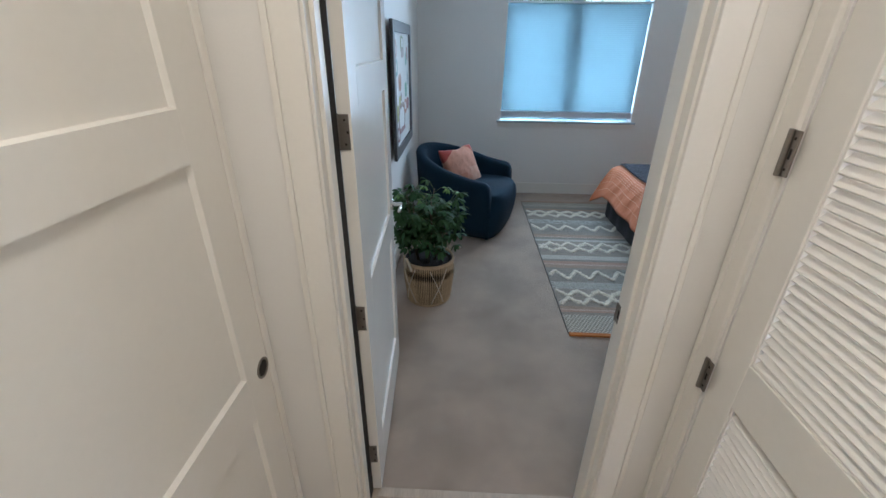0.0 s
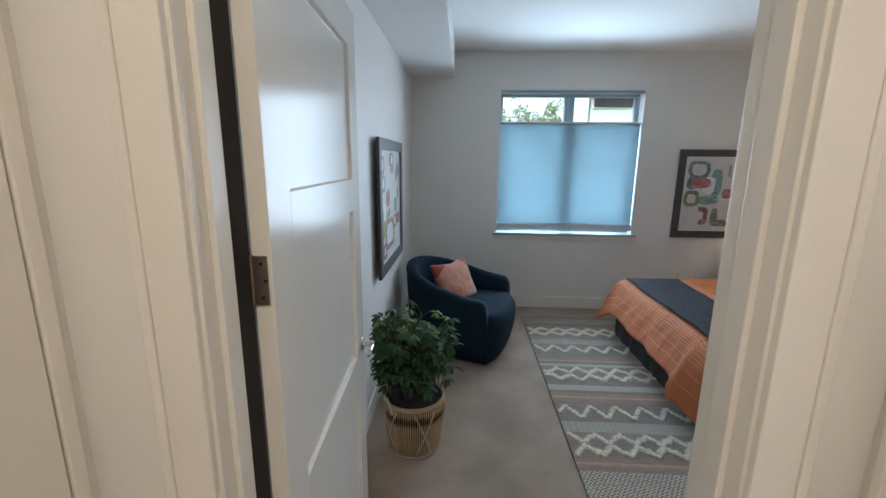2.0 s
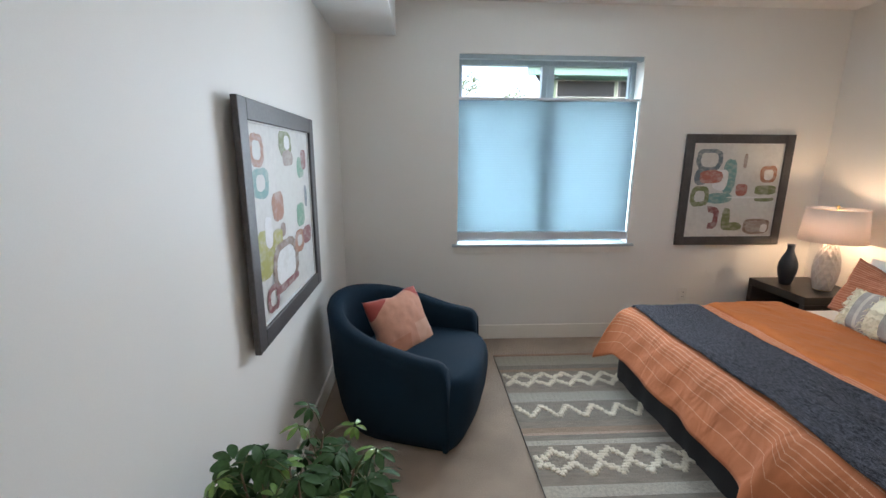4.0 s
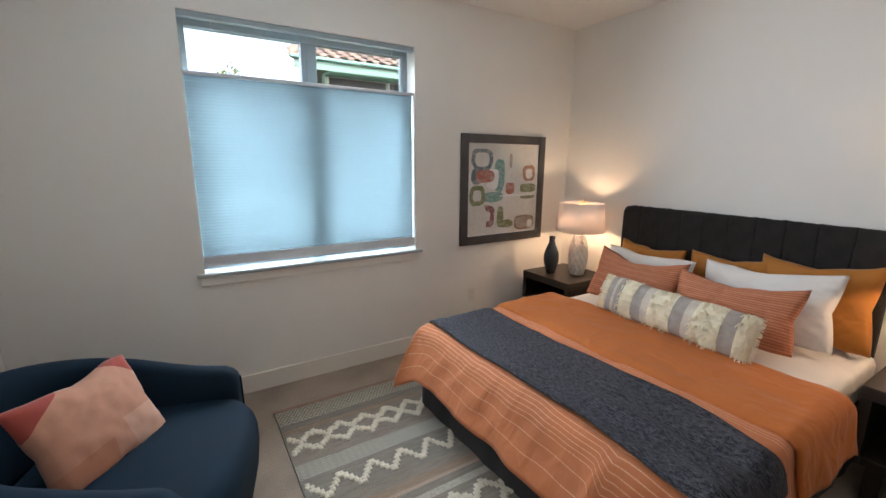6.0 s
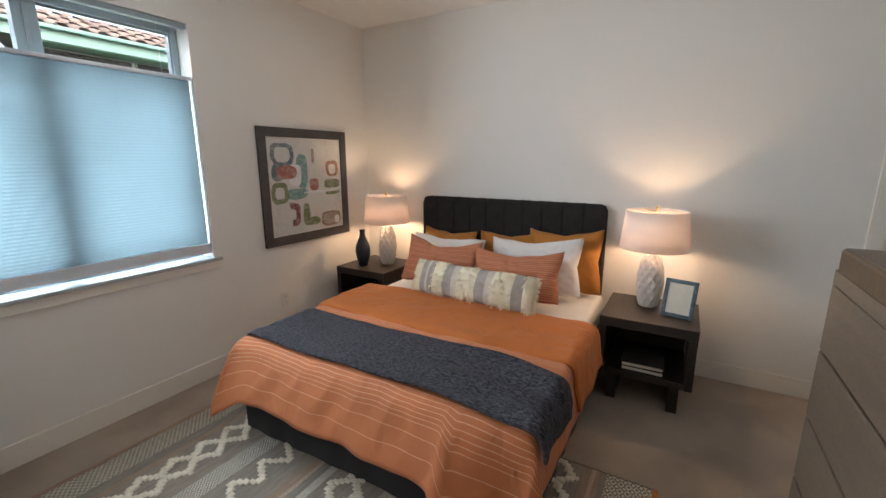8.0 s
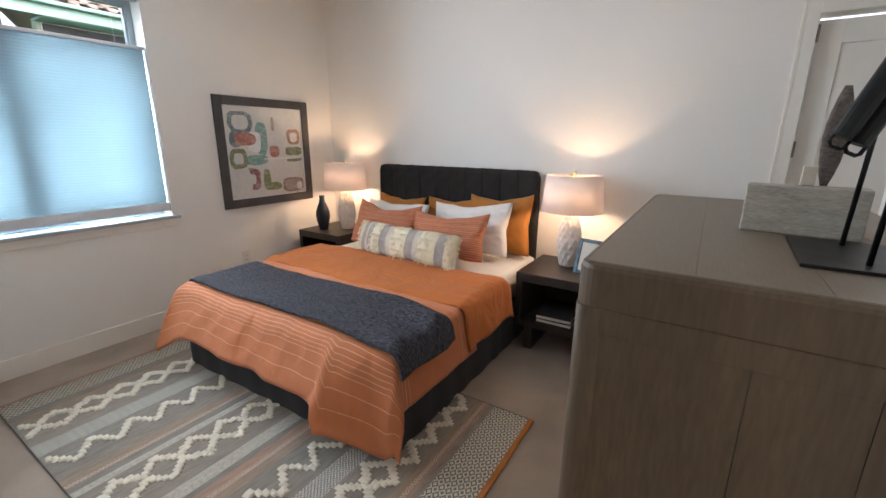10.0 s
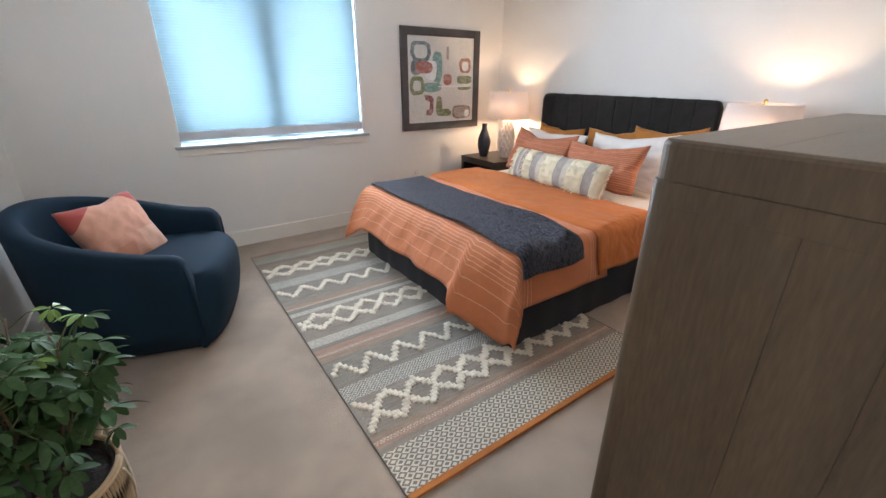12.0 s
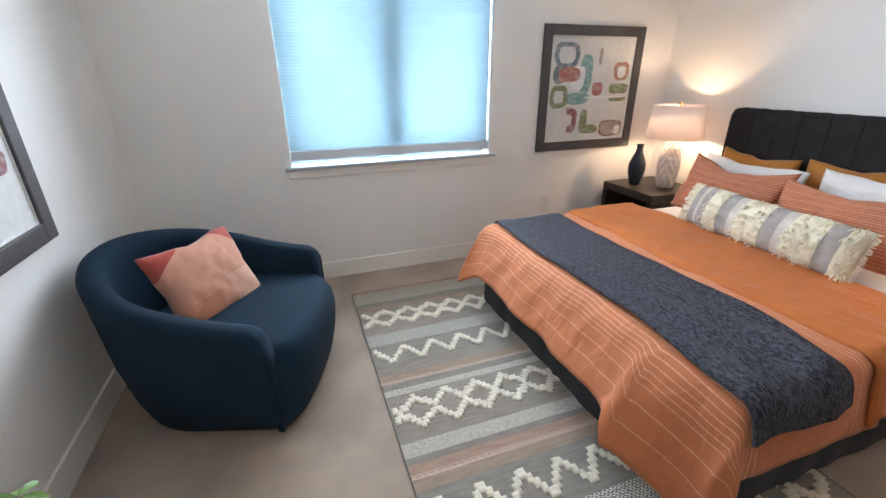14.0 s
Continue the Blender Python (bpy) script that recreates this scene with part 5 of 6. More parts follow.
for k in range(N + 1):
    s = k / N
    top = 0.560 + 0.190 * smooth01(1 - abs(2 * s - 1) * 1.05) ** 0.9
    p, n = u_path(s, 0.382, 0.382, 0.385)
    tip = min(s, 1 - s)
    top -= 0.040 * max(0.0, 1 - tip / 0.04) ** 2
    sec = []
    # outer skin from floor to top, rounded roll, then inner skin down to the seat
    for off, z in ((-0.040, 0.024), (-0.022, 0.030), (0.006, 0.13), (0.036, 0.32), (0.055, top - 0.07), (0.058, top - 0.03), (0.050, top - 0.010), (0.032, top), (0.008, top + 0.001),
                   (-0.018, top - 0.006), (-0.034, top - 0.028), (-0.044, top - 0.08), (-0.052, 0.40), (-0.054, 0.36)):
        q = p + n * off
        fwd = 0.0
        if tip < 0.02:
            fwd = -0.012 * (1 - tip / 0.02)
        fw = 0.012 * math.sin(math.pi * min(1, z / 0.5)) * (1 if tip < 0.25 else 0)
        sec.append(b.verts.new((q.x + fwd + fw, q.y, z)))
    rows.append(sec)
for a, c in zip(rows, rows[1:]):
    for i in range(len(a) - 1):
        b.faces.new((a[i], a[i + 1], c[i + 1], c[i]))
for sec in (rows[0], rows[-1]):
    b.faces.new(sec)
shell = part("shell", b, NAVY, chair, "wrap-around padded back and arms", True)
for s in (0.0, 1.0):                                # welt along the arm fronts
    tb = bmesh.new()
    p, n = u_path(s, 0.382, 0.382, 0.385)
    tube(tb, [(p.x - 0.009 + 0.012 * math.sin(math.pi * min(1, z / 0.5)), p.y + n.y * off, z) for off, z in ((-0.014, 0.05), (0.008, 0.13), (0.036, 0.32), (0.052, 0.45), (0.054, 0.490))], 0.0042, 8)
    part("welt", tb, NAVY, chair, "", True)
b = bmesh.new()                                     # seat with a rounded front apron
rows = []
prof = [(0.0, 0.030), (0.030, 0.034), (0.058, 0.10), (0.080, 0.20), (0.088, 0.28), (0.088, 0.34), (0.080, 0.385), (0.055, 0.412), (0.02, 0.424), (-0.10, 0.430), (-0.35, 0.425), (-0.62, 0.415)]
for off, z in prof:
    row = []
    for k in range(25):
        t = 2 * k / 24 - 1
        half = 0.338 if off < 0 else 0.378 - 0.030 * smooth01((z - 0.30) / 0.12)
        bow = 0.045 * (1 - t * t)
        x = 0.370 + (off * (1 - t ** 8) - 0.02 * t ** 8 if off > 0 else off) + (bow if off > -0.1 else bow * 0.3)
        yy = t * half
        if x < 0.0:
            lim = math.sqrt(max(0.02, 0.325 ** 2 - x * x)) if abs(x) < 0.32 else 0.06
            yy = t * min(half, lim)
        row.append(b.verts.new((x, yy, z + (0.012 * (1 - t * t) if z > 0.4 else 0))))
    rows.append(row)
for a, c in zip(rows, rows[1:]):
    for i in range(24):
        b.faces.new((a[i], a[i + 1], c[i + 1], c[i]))
part("seat", b, NAVY, chair, "rounded upholstered seat", True)
part("swivel_base", lathe([(0.24, 0.0), (0.25, 0.006), (0.25, 0.03), (0.20, 0.04)], 40), BLACKMETAL, chair, "black swivel base", True)
part("underside", lathe([(0.10, 0.034), (0.30, 0.036), (0.30, 0.044), (0.10, 0.046)], 40), BLACKCLOTH, chair)

# cushion on the chair: blush patchwork with coral reverse
u = Vector((0.274, 0.338, 0.0)).normalized()
v = Vector((-0.131, 0.115, 0.332)).normalized()
nrm = u.cross(v).normalized()
v = nrm.cross(u).normalized()
CUM = Matrix(((-nrm.x, u.x, v.x, 0.357), (-nrm.y, u.y, v.y, 4.045), (-nrm.z, u.z, v.z, 0.388), (0, 0, 0, 1)))
cushion = thing("throw_cushion", "blush pink patchwork cushion with coral corners, on the armchair", "cushion", Matrix(CUM))
b = pillow_mesh(0.455, 0.385, 0.15, 12.0, n=28, slump=0.0, pinch=0.24)
BLUSH = mat("blush_linen", (0.62, 0.30, 0.20), 0.9, 0.1, 20, 450, 0.4, 0.001, sheen=0.2)


def patched(base, patches):
    """Adds sewn patches to a cloth: each (material colour, a, b, c) covers where a * u + b * v > c."""
    n, l = base.node_tree.nodes, base.node_tree.links
    p = n["Principled BSDF"]
    uv, sp = n.new("ShaderNodeUVMap"), n.new("ShaderNodeSeparateXYZ")
    uv.uv_map = "cloth"
    l.new(uv.outputs[0], sp.inputs[0])
    for col, rules in patches:
        mask = None
        for ca, cb, cc in rules:
            m1, m2, gt = n.new("ShaderNodeMath"), n.new("ShaderNodeMath"), n.new("ShaderNodeMath")
            m1.operation, m2.operation, gt.operation = "MULTIPLY", "MULTIPLY_ADD", "GREATER_THAN"
            l.new(sp.outputs[0], m1.inputs[0])
            m1.inputs[1].default_value = ca
            l.new(sp.outputs[1], m2.inputs[0])
            m2.inputs[1].default_value = cb
            l.new(m1.outputs[0], m2.inputs[2])
            l.new(m2.outputs[0], gt.inputs[0])
            gt.inputs[1].default_value = cc
            if mask is None:
                mask = gt.outputs[0]
            else:
                mm = n.new("ShaderNodeMath")
                mm.operation = "MULTIPLY"
                l.new(mask, mm.inputs[0])
                l.new(gt.outputs[0], mm.inputs[1])
                mask = mm.outputs[0]
        mix = n.new("ShaderNodeMix")
        mix.data_type = "RGBA"
        old = p.inputs["Base Color"].links[0].from_socket
        l.new(mask, mix.inputs[0])
        l.new(old, mix.inputs[6])
        mix.inputs[7].default_value = (*col, 1)
        l.new(mix.outputs[2], p.inputs["Base Color"])
    return base


patched(BLUSH, [((0.66, 0.37, 0.26), [(1, 0.1, 0.15), (0, -1, 0.15)]), ((0.56, 0.235, 0.14), [(-1, 0, 0.1), (0.1, -1, 0.35)]),
                ((0.42, 0.075, 0.055), [(-1, 1.2, 1.45)]), ((0.42, 0.075, 0.055), [(1, 1, 1.45)])])
part("cover", b, BLUSH, cushion, "", True)

# ---- chest of drawers ----
CX0, CX1, CY0, CY1, CZ = 1.305, 2.375, 1.275, 1.850, 1.226
chest = thing("chest_of_drawers", "tall weathered grey-brown oak chest of drawers with rounded edges", "chest of drawers", pose((CX0 + CX1) / 2, (CY0 + CY1) / 2, 0))
hw, hd = (CX1 - CX0) / 2, (CY1 - CY0) / 2


def rounded_slab(x0, x1, y0, y1, z0, z1, r, edge, n=6):
    """A slab with rounded upright corners and an eased upper edge."""
    b = bmesh.new()
    rings = []
    for ins, z in ((0, z0), (0, z1 - edge), (edge * 0.3, z1 - edge * 0.35), (edge, z1)):
        ring = []
        for cx, cy, a0 in ((x1 - r, y1 - r, 0), (x0 + r, y1 - r, 90), (x0 + r, y0 + r, 180), (x1 - r, y0 + r, 270)):
            for k in range(n + 1):
                a = radians(a0 + 90 * k / n)
                ring.append(b.verts.new((cx + (r - ins) * math.cos(a), cy + (r - ins) * math.sin(a), z)))
        rings.append(ring)
    for p, q in zip(rings, rings[1:]):
        for i in range(len(p)):
            b.faces.new((p[i], p[(i + 1) % len(p)], q[(i + 1) % len(p)], q[i]))
    b.faces.new(rings[0])
    b.faces.new(rings[-1])
    return b


top = part("top", rounded_slab(-hw, hw, -hd, hd, CZ - 0.075, CZ - 0.0008, 0.035, 0.010), CHESTWOOD_SHADED, chest, "thick oak top with rounded corners")
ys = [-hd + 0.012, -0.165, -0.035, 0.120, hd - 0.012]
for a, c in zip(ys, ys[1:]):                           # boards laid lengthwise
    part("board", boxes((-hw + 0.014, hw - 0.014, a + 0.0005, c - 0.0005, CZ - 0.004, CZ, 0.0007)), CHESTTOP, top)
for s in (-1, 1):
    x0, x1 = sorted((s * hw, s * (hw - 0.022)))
    side = part("end_panel", boxes((x0 + (0.008 if s < 0 else 0), x1 - (0.008 if s > 0 else 0), -hd + 0.06, hd - 0.06, 0.06, CZ - 0.075)), CHESTWOOD_SHADED, chest)
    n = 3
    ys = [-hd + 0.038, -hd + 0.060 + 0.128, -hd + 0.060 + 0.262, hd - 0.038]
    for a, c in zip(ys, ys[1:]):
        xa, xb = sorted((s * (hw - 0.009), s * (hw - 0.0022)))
        part("plank", boxes((xa, xb, a + 0.0003, c - 0.0003, 0.06, CZ - 0.1215, 0.0008)), CHESTWOOD_SHADED, side)
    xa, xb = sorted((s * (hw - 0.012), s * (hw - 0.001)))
    part("end_rail", boxes((xa, xb, -hd + 0.040, hd - 0.040, CZ - 0.122, CZ - 0.076, 0.002)), CHESTWOOD_SHADED, side)
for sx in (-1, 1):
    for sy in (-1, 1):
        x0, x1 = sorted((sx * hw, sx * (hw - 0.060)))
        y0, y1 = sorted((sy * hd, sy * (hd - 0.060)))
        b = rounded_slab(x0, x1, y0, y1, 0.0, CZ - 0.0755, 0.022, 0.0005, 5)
        part("corner_post", b, CHESTWOOD_SHADED, chest, "", True)
part("carcass", boxes((-hw + 0.03, hw - 0.03, -hd + 0.03, hd - 0.030, 0.05, CZ - 0.08)), DARKGAP, chest)
part("back", boxes((-hw + 0.06, hw - 0.06, -hd + 0.004, -hd + 0.02, 0.06, CZ - 0.08)), CHESTWOOD_SHADED, chest)
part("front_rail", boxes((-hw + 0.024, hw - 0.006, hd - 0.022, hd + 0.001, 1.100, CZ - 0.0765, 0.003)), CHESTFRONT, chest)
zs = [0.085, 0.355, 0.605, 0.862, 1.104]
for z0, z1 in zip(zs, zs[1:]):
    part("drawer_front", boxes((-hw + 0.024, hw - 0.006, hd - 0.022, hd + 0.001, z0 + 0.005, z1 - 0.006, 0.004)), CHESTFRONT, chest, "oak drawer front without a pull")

# black iron sculpture on a plate
stand = thing("metal_sculpture", "black iron sculpture of a slanted bar on two rods", "sculpture", pose(1.585, 1.466, CZ))
part("base_plate", boxes((-0.122, 0.122, -0.076, 0.076, 0.0, 0.006, 0.0015)), BLACKMETAL, stand, m=pose(0, 0, 0, 0, 0, -2))
for px, py, lean in ((-0.077, -0.008, -0.008), (0.073, -0.004, -0.008)):
    part("rod", tube(bmesh.new(), [(px, py, 0.004), (px, py + lean * 1.6, 0.44)], 0.0042, 8), BLACKMETAL, stand, "", True)
p0, p1 = Vector((-0.120, 0.058, 0.192)), Vector((-0.096, -0.036, 0.435))
axis = (p1 - p0).normalized()
side = Vector((-0.45, 0.75, 0.5))
side = (side - axis * side.dot(axis)).normalized()
for off in (-0.0128, 0.0128):                         # two long half-round bars side by side
    part("slanted_bar", tube(bmesh.new(), [p0 + side * off, p0 + side * off + axis * 0.006, p1 + side * off - axis * 0.006, p1 + side * off], 0.0136, 14), BLACKMETAL, stand, "black half-round bar")
    part("loop", tube(bmesh.new(), [p0 + side * (off - 0.013), p0 + side * (off - 0.012) - axis * 0.010, p0 + side * (off - 0.007) - axis * 0.014, p0 + side * (off + 0.007) - axis * 0.014, p0 + side * (off + 0.012) - axis * 0.010, p0 + side * (off + 0.013)], 0.0030, 8), BLACKMETAL, stand, "thin black wire loop", True)

carving = thing("stone_sculpture", "woven oval carving mounted on a grey stone block", "sculpture", pose(1.780, 1.512, CZ, 0, 0, -6))
part("stone_block", boxes((-0.028, 0.028, -0.100, 0.100, 0.0, 0.101, 0.003)), STONE, carving)
part("peg", boxes((-0.008, 0.008, -0.012, 0.012, 0.101, 0.142, 0.002)), BOOKCOVER, carving, "pale wooden peg")
OVAL = mat("woven_oval_wood", (0.13, 0.10, 0.085), 0.6, 0.5, 60, 180, 0.9, 0.003, stretch=(1, 1, 2.4))
b = bmesh.new()
rings = []
for k in range(17):
    t = k / 16
    r = 0.022 * math.sin(math.pi * (0.06 + 0.88 * t)) ** 0.75
    rings.append([b.verts.new((r * 0.35 * math.cos(2 * math.pi * i / 20), r * math.sin(2 * math.pi * i / 20) * (1 + 0.02 * (-1) ** k), 0.205 * t)) for i in range(20)])
for p, q in zip(rings, rings[1:]):
    for i in range(20):
        b.faces.new((p[i], p[(i + 1) % 20], q[(i + 1) % 20], q[i]))
b.faces.new(rings[0])
b.faces.new(rings[-1])
part("oval", b, OVAL, carving, "dark woven-patterned oval", True, m=pose(0.070, -0.030, 0.098, 1, 0, 12))

# ---- potted plant ----
PX, PY = 0.090, 2.680
basket = thing("planter_basket", "natural rope basket with crossed cords and loop handles", "basket", pose(PX, PY, 0))
BR = [(0.138, 0.0), (0.147, 0.03), (0.160, 0.12), (0.167, 0.20), (0.168, 0.27), (0.164, 0.315)]
part("liner", lathe([(0.130, 0.004), (0.140, 0.03), (0.153, 0.12), (0.160, 0.20), (0.161, 0.27), (0.157, 0.31), (0.150, 0.31), (0.147, 0.26)], 40), SOIL, basket, "dark inner pot", True)
cord = None
for k in range(84):
    a = 2 * math.pi * k / 84
    if cord is None:
        cb = tube(bmesh.new(), [(r, 0, z) for r, z in BR], 0.0044, 6)
        cord = part("cord", cb, WICKER, basket, "", True)
        c = cord
    else:
        c = new("cord", cord.data)
        c.parent = basket
    c.matrix_basis = pose(0, 0, 0, 0, 0, math.degrees(a))
for z, r in ((0.010, 0.145), (0.305, 0.168), (0.315, 0.165)):
    part("hoop", tube(bmesh.new(), [(r * math.cos(2 * math.pi * k / 48), r * math.sin(2 * math.pi * k / 48), z) for k in range(49)], 0.0065, 7), WICKER, basket, "", True)


def basket_r(z):
    for (r0, z0), (r1, z1) in zip(BR, BR[1:]):
        if z <= z1:
            return r0 + (r1 - r0) * (z - z0) / (z1 - z0)
    return BR[-1][0]


ROPE = mat("pale_cotton_rope", (0.66, 0.57, 0.43), 0.9, 0.15, 30, 300, 0.5, 0.002)
for j in range(5):
    for s in (-1, 1):
        pts = []
        for k in range(15):
            t = k / 14
            z = 0.03 + 0.26 * t
            a = 2 * math.pi * (j / 5) + s * (t - 0.45) * 0.62 - 1.1
            r = basket_r(z) + 0.0075
            pts.append((r * math.cos(a), r * math.sin(a), z))
        part("crossed_cord", tube(bmesh.new(), pts, 0.0036, 6), ROPE, basket, "pale knotted cord", True)
for a in (3.9, 0.76):
    pts = [((0.172 + 0.014 * math.sin(math.pi * t)) * math.cos(a + 0.28 * (t - 0.5) * 1.3), (0.172 + 0.014 * math.sin(math.pi * t)) * math.sin(a + 0.28 * (t - 0.5) * 1.3), 0.27 + 0.085 * math.sin(math.pi * t)) for t in [k / 12 for k in range(13)]]
    part("handle", tube(bmesh.new(), pts, 0.009, 8), ROPE, basket, "wrapped rope loop handle", True)

plant = thing("umbrella_plant", "bushy potted umbrella plant with glossy dark green leaves", "houseplant", pose(PX, PY, 0.265))
part("soil", lathe([(0.005, 0.028), (0.10, 0.032), (0.142, 0.026), (0.142, 0.0), (0.005, 0.0)], 30), SOIL, plant, "", True)
prnd = random.Random(21)


def leaflet(length, width):
    """One pointed leaflet along +x, folded a little along its midrib and drooping."""
    b = bmesh.new()
    rows = []
    for k in range(7):
        t = k / 6
        w = width * math.sin(math.pi * (0.05 + 0.89 * t ** 1.25)) ** 0.8
        z = -0.45 * length * t * t
        rows.append((b.verts.new((length * t, -w, z + 0.22 * w)), b.verts.new((length * t, 0, z)), b.verts.new((length * t, w, z + 0.22 * w))))
    for p, q in zip(rows, rows[1:]):
        b.faces.new((p[0], p[1], q[1], q[0]))
        b.faces.new((p[1], p[2], q[2], q[1]))
    return b


def umbrella(scale, count, young):
    """A whorl of leaflets as one mesh."""
    b = bmesh.new()
    for i in range(count):
        lb = leaflet(0.082 * scale * prnd.uniform(0.8, 1.15), 0.0185 * scale * prnd.uniform(0.9, 1.15))
        mm = pose(0, 0, 0, 0, prnd.uniform(-5, 30), 360 * i / count + prnd.uniform(-12, 12)) @ Matrix.Translation((0.014 * scale, 0, 0))
        bmesh.ops.transform(lb, matrix=mm, verts=lb.verts)
        me = bpy.data.meshes.new("tmp")
        lb.to_mesh(me)
        b.from_mesh(me)
        lb.free()
        bpy.data.meshes.remove(me)
    me = bpy.data.meshes.new("leaf_whorl")
    for f in b.faces:
        f.smooth = True
    b.to_mesh(me)
    b.free()
    me.materials.append(LEAFNEW if young else LEAF)
    return me


WHORLS = [umbrella(prnd.uniform(0.85, 1.25), prnd.choice((7, 8, 8, 9)), False) for _ in range(8)]
YOUNG = [umbrella(prnd.uniform(0.6, 0.8), 7, True) for _ in range(3)]
stems = []
for k in range(11):
    a = prnd.uniform(0, 2 * math.pi)
    r = prnd.uniform(0.01, 0.08)
    lean_r = prnd.uniform(0.03, 0.15)
    h = prnd.uniform(0.30, 0.51)
    base = Vector((r * math.cos(a), r * math.sin(a), 0.02))
    tip = base + Vector((lean_r * math.cos(a) * 0.8 + 0.02, lean_r * math.sin(a), h))
    mid = (base + tip) / 2 + Vector((0.02 * math.cos(a + 1), 0.02 * math.sin(a + 1), 0.03))
    part("stem", tube(bmesh.new(), [base, mid, tip], 0.0055, 7, 0.5), BARK, plant, "", True)
    stems.append((base, mid, tip))
for k in range(165):
    base, mid, tip = stems[k % len(stems)]
    t = prnd.uniform(0.26, 1.0)
    p = (base.lerp(mid, t * 2) if t < 0.5 else mid.lerp(tip, t * 2 - 1))
    a = prnd.uniform(0, 2 * math.pi)
    reach = prnd.uniform(0.05, 0.13)
    e = p + Vector((reach * math.cos(a), reach * math.sin(a), prnd.uniform(-0.03, 0.075)))
    # stays clear of the wall and of the open door
    e.x = max(e.x, LEFT + 0.075 - PX)
    rr = math.hypot(e.x, e.y)
    if rr > 0.20:
        e.x, e.y = e.x * 0.20 / rr, e.y * 0.20 / rr
    if e.y < -0.40 and e.x < 0.02:
        e.y = -0.40
    mp = (p + e) / 2 + Vector((0, 0, 0.02))
    part("leaf_stalk", tube(bmesh.new(), [p, mp, e], 0.0018, 5, 0.7), STEM, plant, "", True)
    young = e.z > 0.45 and prnd.random() < 0.35
    ob = new("leaf_whorl", prnd.choice(YOUNG if young else WHORLS))
    ob.parent = plant
    out = math.degrees(math.atan2(e.y - p.y, e.x - p.x))
    s = prnd.uniform(0.8, 1.12)
    ob.matrix_basis = Matrix.Translation(e) @ pose(0, 0, 0, 0, 0, out) @ pose(0, 0, 0, 0, prnd.uniform(10, 45), prnd.uniform(0, 360)) @ Matrix.Scale(s * 0.68, 4)

# ---- outside the window ----
GRASS = mat("lawn", (0.06, 0.10, 0.035), 0.95, 0.3, 0.8, 14, 0.8, 0.03)
tagged(part("ground", boxes((-300, 300, 5.4, 400, -0.6, -0.35), (-300, 300, -300, -3, -0.6, -0.35)), GRASS), "plain lawn outside the house", "ground", kind="structure")
STUCCO = mat("pale_green_stucco", (0.20, 0.29, 0.24), 0.9, 0.06, 2, 60, 0.4, 0.004)
FASCIA = mat("sea_green_fascia", (0.075, 0.19, 0.185), 0.5, 0.06, 2, 60, 0.1, 0.002)
TILE = mat("clay_roof_tile", (0.155, 0.133, 0.113), 0.85, 0.3, 5, 40, 0.4, 0.004, per_object=0.25)
DARKWIN = mat("dark_window_glass", (0.012, 0.018, 0.024), 0.45, 0.1, 2, 20, 0)
DARKWIN.node_tree.nodes["Principled BSDF"].inputs["Specular IOR Level"].default_value = 0.1
HY, HZ, HX0, HX1 = 11.6, 3.60, 2.85, 11.5
house = thing("neighbour_house", "neighbouring house, green fascia and clay tile roof", "house", pose(0, 0, 0))
part("wall", boxes((HX0 + 0.75, HX1, HY + 0.45, HY + 0.65, -0.4, HZ - 0.22)), STUCCO, house, "pale green stucco wall")
part("fascia", boxes((HX0, HX1 + 0.6, HY, HY + 0.05, HZ - 0.20, HZ, 0.01)), FASCIA, house, "sea-green fascia board and gutter")
part("gutter_lip", boxes((HX0 - 0.10, HX1 + 0.6, HY - 0.10, HY, HZ - 0.02, HZ + 0.05, 0.02)), FASCIA, house)
part("eave_soffit", boxes((HX0 + 0.75, HX1 + 0.6, HY + 0.06, HY + 0.65, HZ - 0.21, HZ - 0.17)), FASCIA, house, "green boarded eave underside")
for wx in (HX0 + 0.80, HX0 + 2.28, HX0 + 3.76, HX0 + 5.24):          # a band of dark clerestory windows under the eave
    wn = part("window", boxes((wx, wx + 1.42, HY + 0.40, HY + 0.445, HZ - 0.62, HZ - 0.23, 0.01)), VINYL_SHADED, house, "dark clerestory window in a pale frame")
    part("pane", boxes((wx + 0.02, wx + 1.40, HY + 0.390, HY + 0.399, HZ - 0.60, HZ - 0.25)), DARKWIN, wn)
# hipped roof laid with barrel tiles
slope = math.tan(radians(22))
b = bmesh.new()
e = [b.verts.new(q) for q in ((HX0, HY, HZ + 0.01), (HX1 + 0.6, HY, HZ + 0.01), (HX1 + 0.6, HY + 1.5, HZ + 1.5 * slope), (HX0 + 0.45, HY + 1.5, HZ + 1.5 * slope), (HX0 + 1.2, HY + 3.0, HZ + 0.01), (HX1 + 0.6, HY + 3.0, HZ + 0.01))]
b.faces.new((e[0], e[1], e[2], e[3]))
b.faces.new((e[0], e[3], e[4]))
b.faces.new((e[3], e[2], e[5], e[4]))
roof = part("roof", b, TILE, house, "brown clay barrel tiles")
tb = bmesh.new()
nseg = 5
for i in range(nseg + 1):
    a = math.pi * i / nseg
    for yy, rr in ((0.0, 0.130), (0.43, 0.110)):
        tb.verts.new((rr * math.cos(a), yy, rr * 0.7 * math.sin(a)))
tb.verts.ensure_lookup_table()
for i in range(nseg):
    tb.faces.new((tb.verts[2 * i], tb.verts[2 * i + 1], tb.verts[2 * i + 3], tb.verts[2 * i + 2]))
tile = part("tile", tb, TILE, roof, "", False)
first = True
tr = random.Random(3)
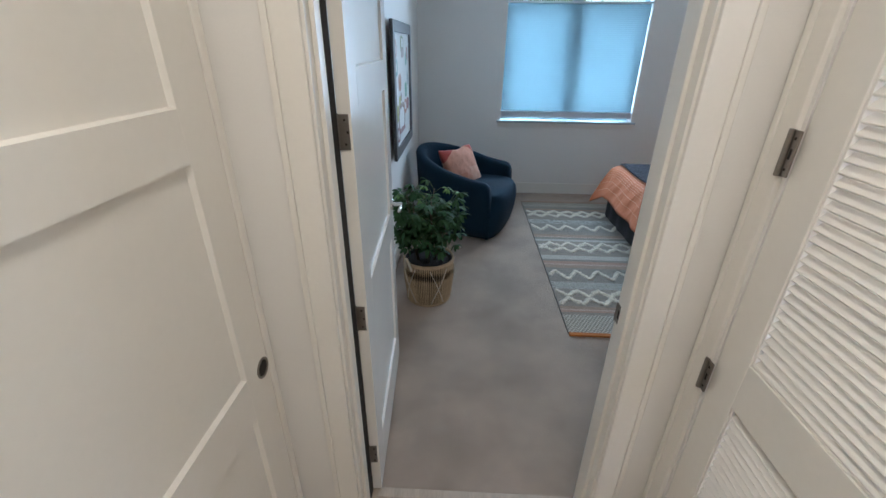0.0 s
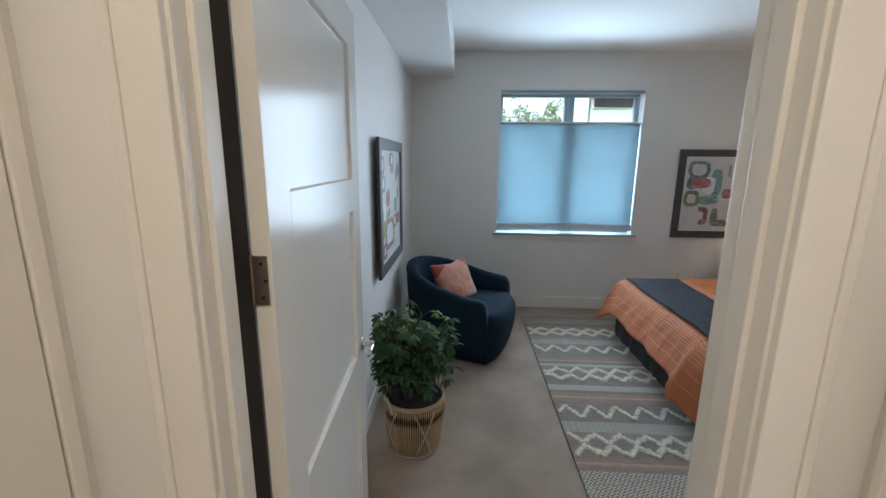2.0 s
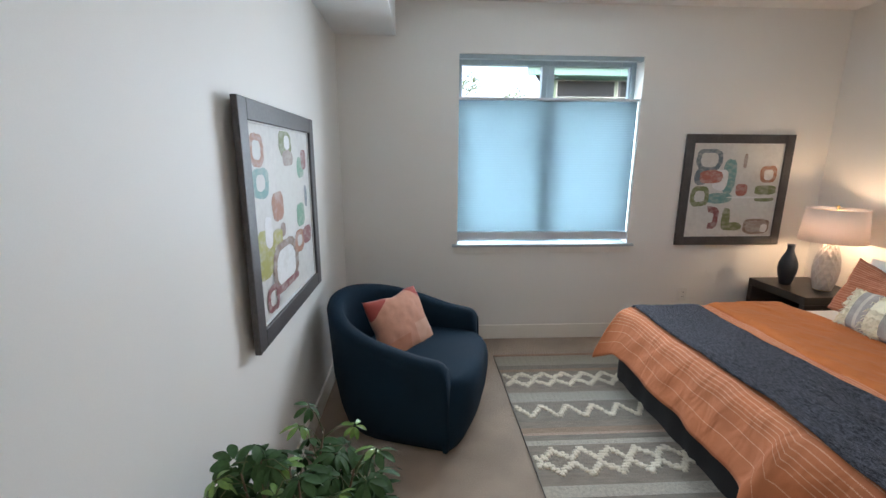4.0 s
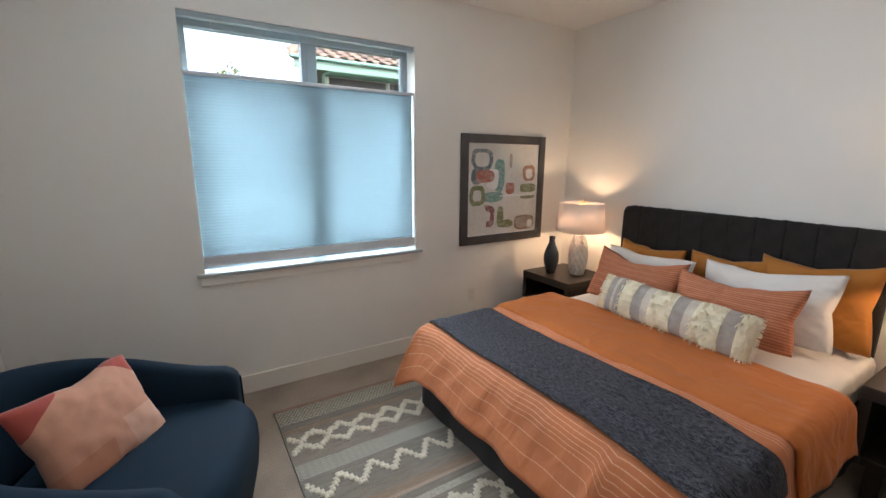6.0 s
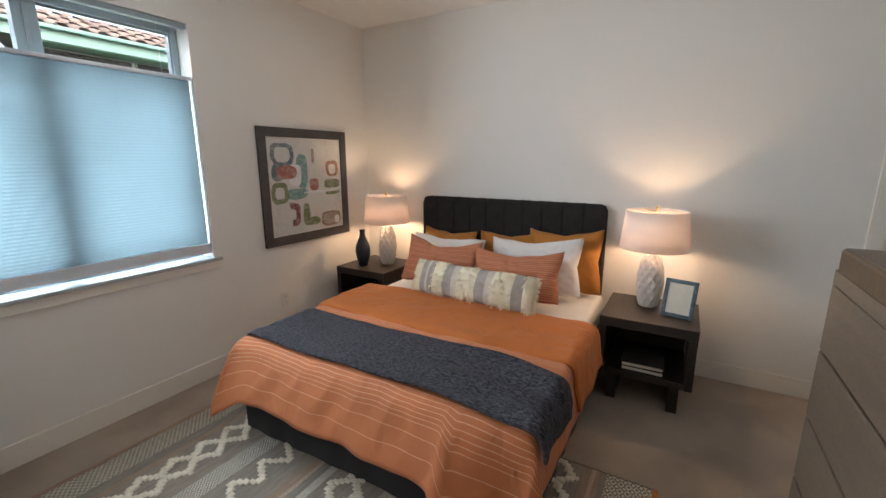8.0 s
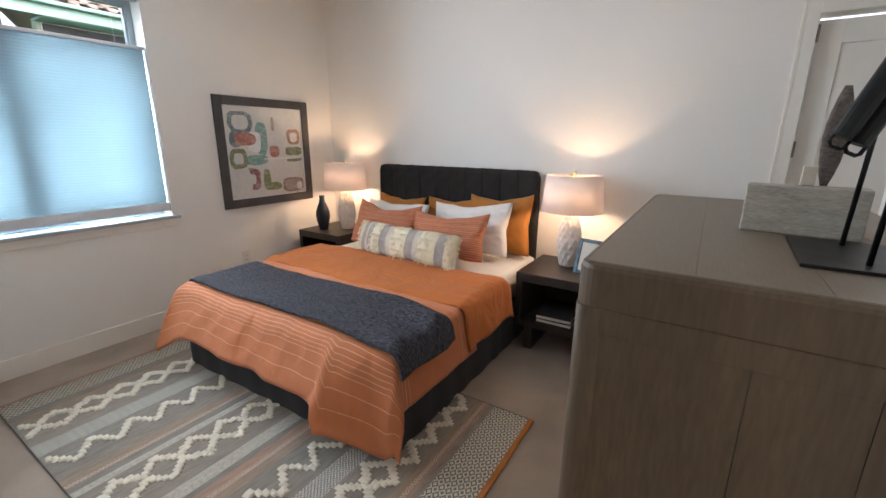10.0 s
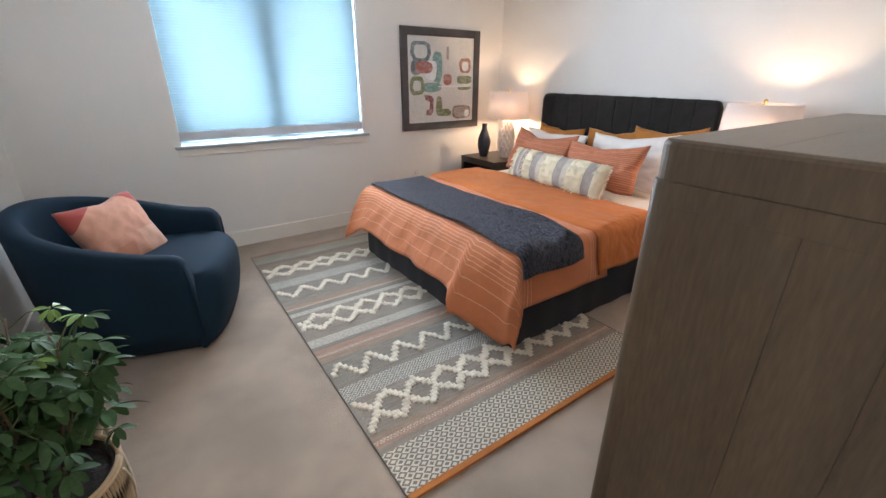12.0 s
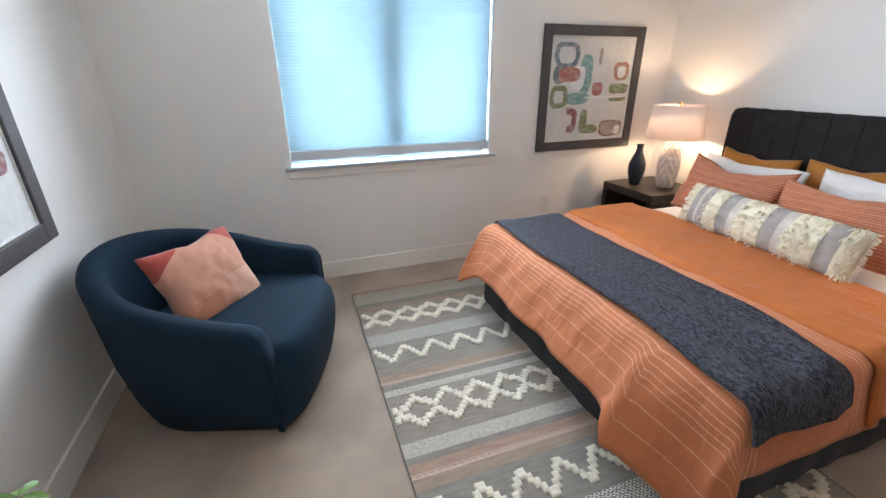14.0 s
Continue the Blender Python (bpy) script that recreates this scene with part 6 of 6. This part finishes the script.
for j in range(4):
    for i in range(31):
        d = -0.08 + 0.36 * j
        x = HX0 + 0.10 + 0.300 * i
        if x < HX0 + 0.3 * d:
            continue
        m = pose(x + tr.uniform(-0.012, 0.012), HY + d * math.cos(radians(22)), HZ + 0.035 + d * math.sin(radians(22)) + tr.uniform(0, 0.012), 19, 0, tr.uniform(-2, 2))
        if first:
            tile.matrix_basis, first = m, False
        else:
            o = new("tile", tile.data)
            o.parent = roof
            o.matrix_basis = m
rb = bmesh.new()
for k in range(4):
    d = 0.36 * k
    tube(rb, [(HX0 + 0.3 * d - 0.02, HY + d - 0.05, HZ + d * slope + 0.05), (HX0 + 0.3 * (d + 0.42), HY + d + 0.42, HZ + (d + 0.42) * slope + 0.05)], 0.11, 8, 0.85)
part("hip_cap", rb, TILE, roof, "", True)

# garden trees behind
TREELEAF = mat("tree_leaf", (0.085, 0.150, 0.045), 0.6, 0.35, 3, 12, 0.3, 0.01, per_object=0.2)


def tree(x, y, h, r, seed):
    rt = random.Random(seed)
    root = thing("tree", "leafy green garden tree beyond the window", "tree", pose(x, y, -0.36), "trees beyond the window")
    b = tube(bmesh.new(), [(0, 0, 0), (0.06, 0.02, h * 0.3), (-0.03, 0.05, h * 0.6), (0, 0, h * 0.85)], 0.14, 9, 0.3)
    for k in range(8):
        a = rt.uniform(0, 6.28)
        z = h * rt.uniform(0.3, 0.65)
        tube(b, [(0, 0, z), (r * 0.4 * math.cos(a), r * 0.4 * math.sin(a), z + 0.25 * h * 0.5), (r * 0.75 * math.cos(a), r * 0.75 * math.sin(a), z + 0.3 * h)], 0.05, 6, 0.3)
    part("trunk", b, BARK, root, "", True)
    b = bmesh.new()
    clumps = [(Vector((rt.gauss(0, 0.42) * r, rt.gauss(0, 0.42) * r, h * (0.66 + 0.16 * rt.gauss(0, 1)))), r * rt.uniform(0.18, 0.42)) for _ in range(26)]
    for c, cr in clumps:
        for _ in range(200):
            d = Vector((rt.gauss(0, 1), rt.gauss(0, 1), rt.gauss(0, 0.8))).normalized() * cr * rt.uniform(0.5, 1.0)
            p = c + d
            n = Vector((rt.gauss(0, 1), rt.gauss(0, 1), rt.gauss(0, 1) + 0.6)).normalized()
            t = n.orthogonal().normalized()
            q = n.cross(t)
            s = rt.uniform(0.05, 0.10)
            b.faces.new([b.verts.new(p + t * s * 1.4), b.verts.new(p + q * s * 0.6 + n * 0.01), b.verts.new(p - t * s * 1.2), b.verts.new(p - q * s * 0.6)])
    tagged(part("crown", b, TREELEAF, root), kind="stuff")


for k, (tx, ty, th, trr) in enumerate(((-1.6, 24, 4.7, 2.0), (1.4, 25, 4.9, 2.2), (4.4, 27.5, 5.2, 2.3), (-4.6, 27, 4.9, 2.4), (7.2, 30, 5.4, 2.4))):
    tree(tx, ty, th, trr, 40 + k)
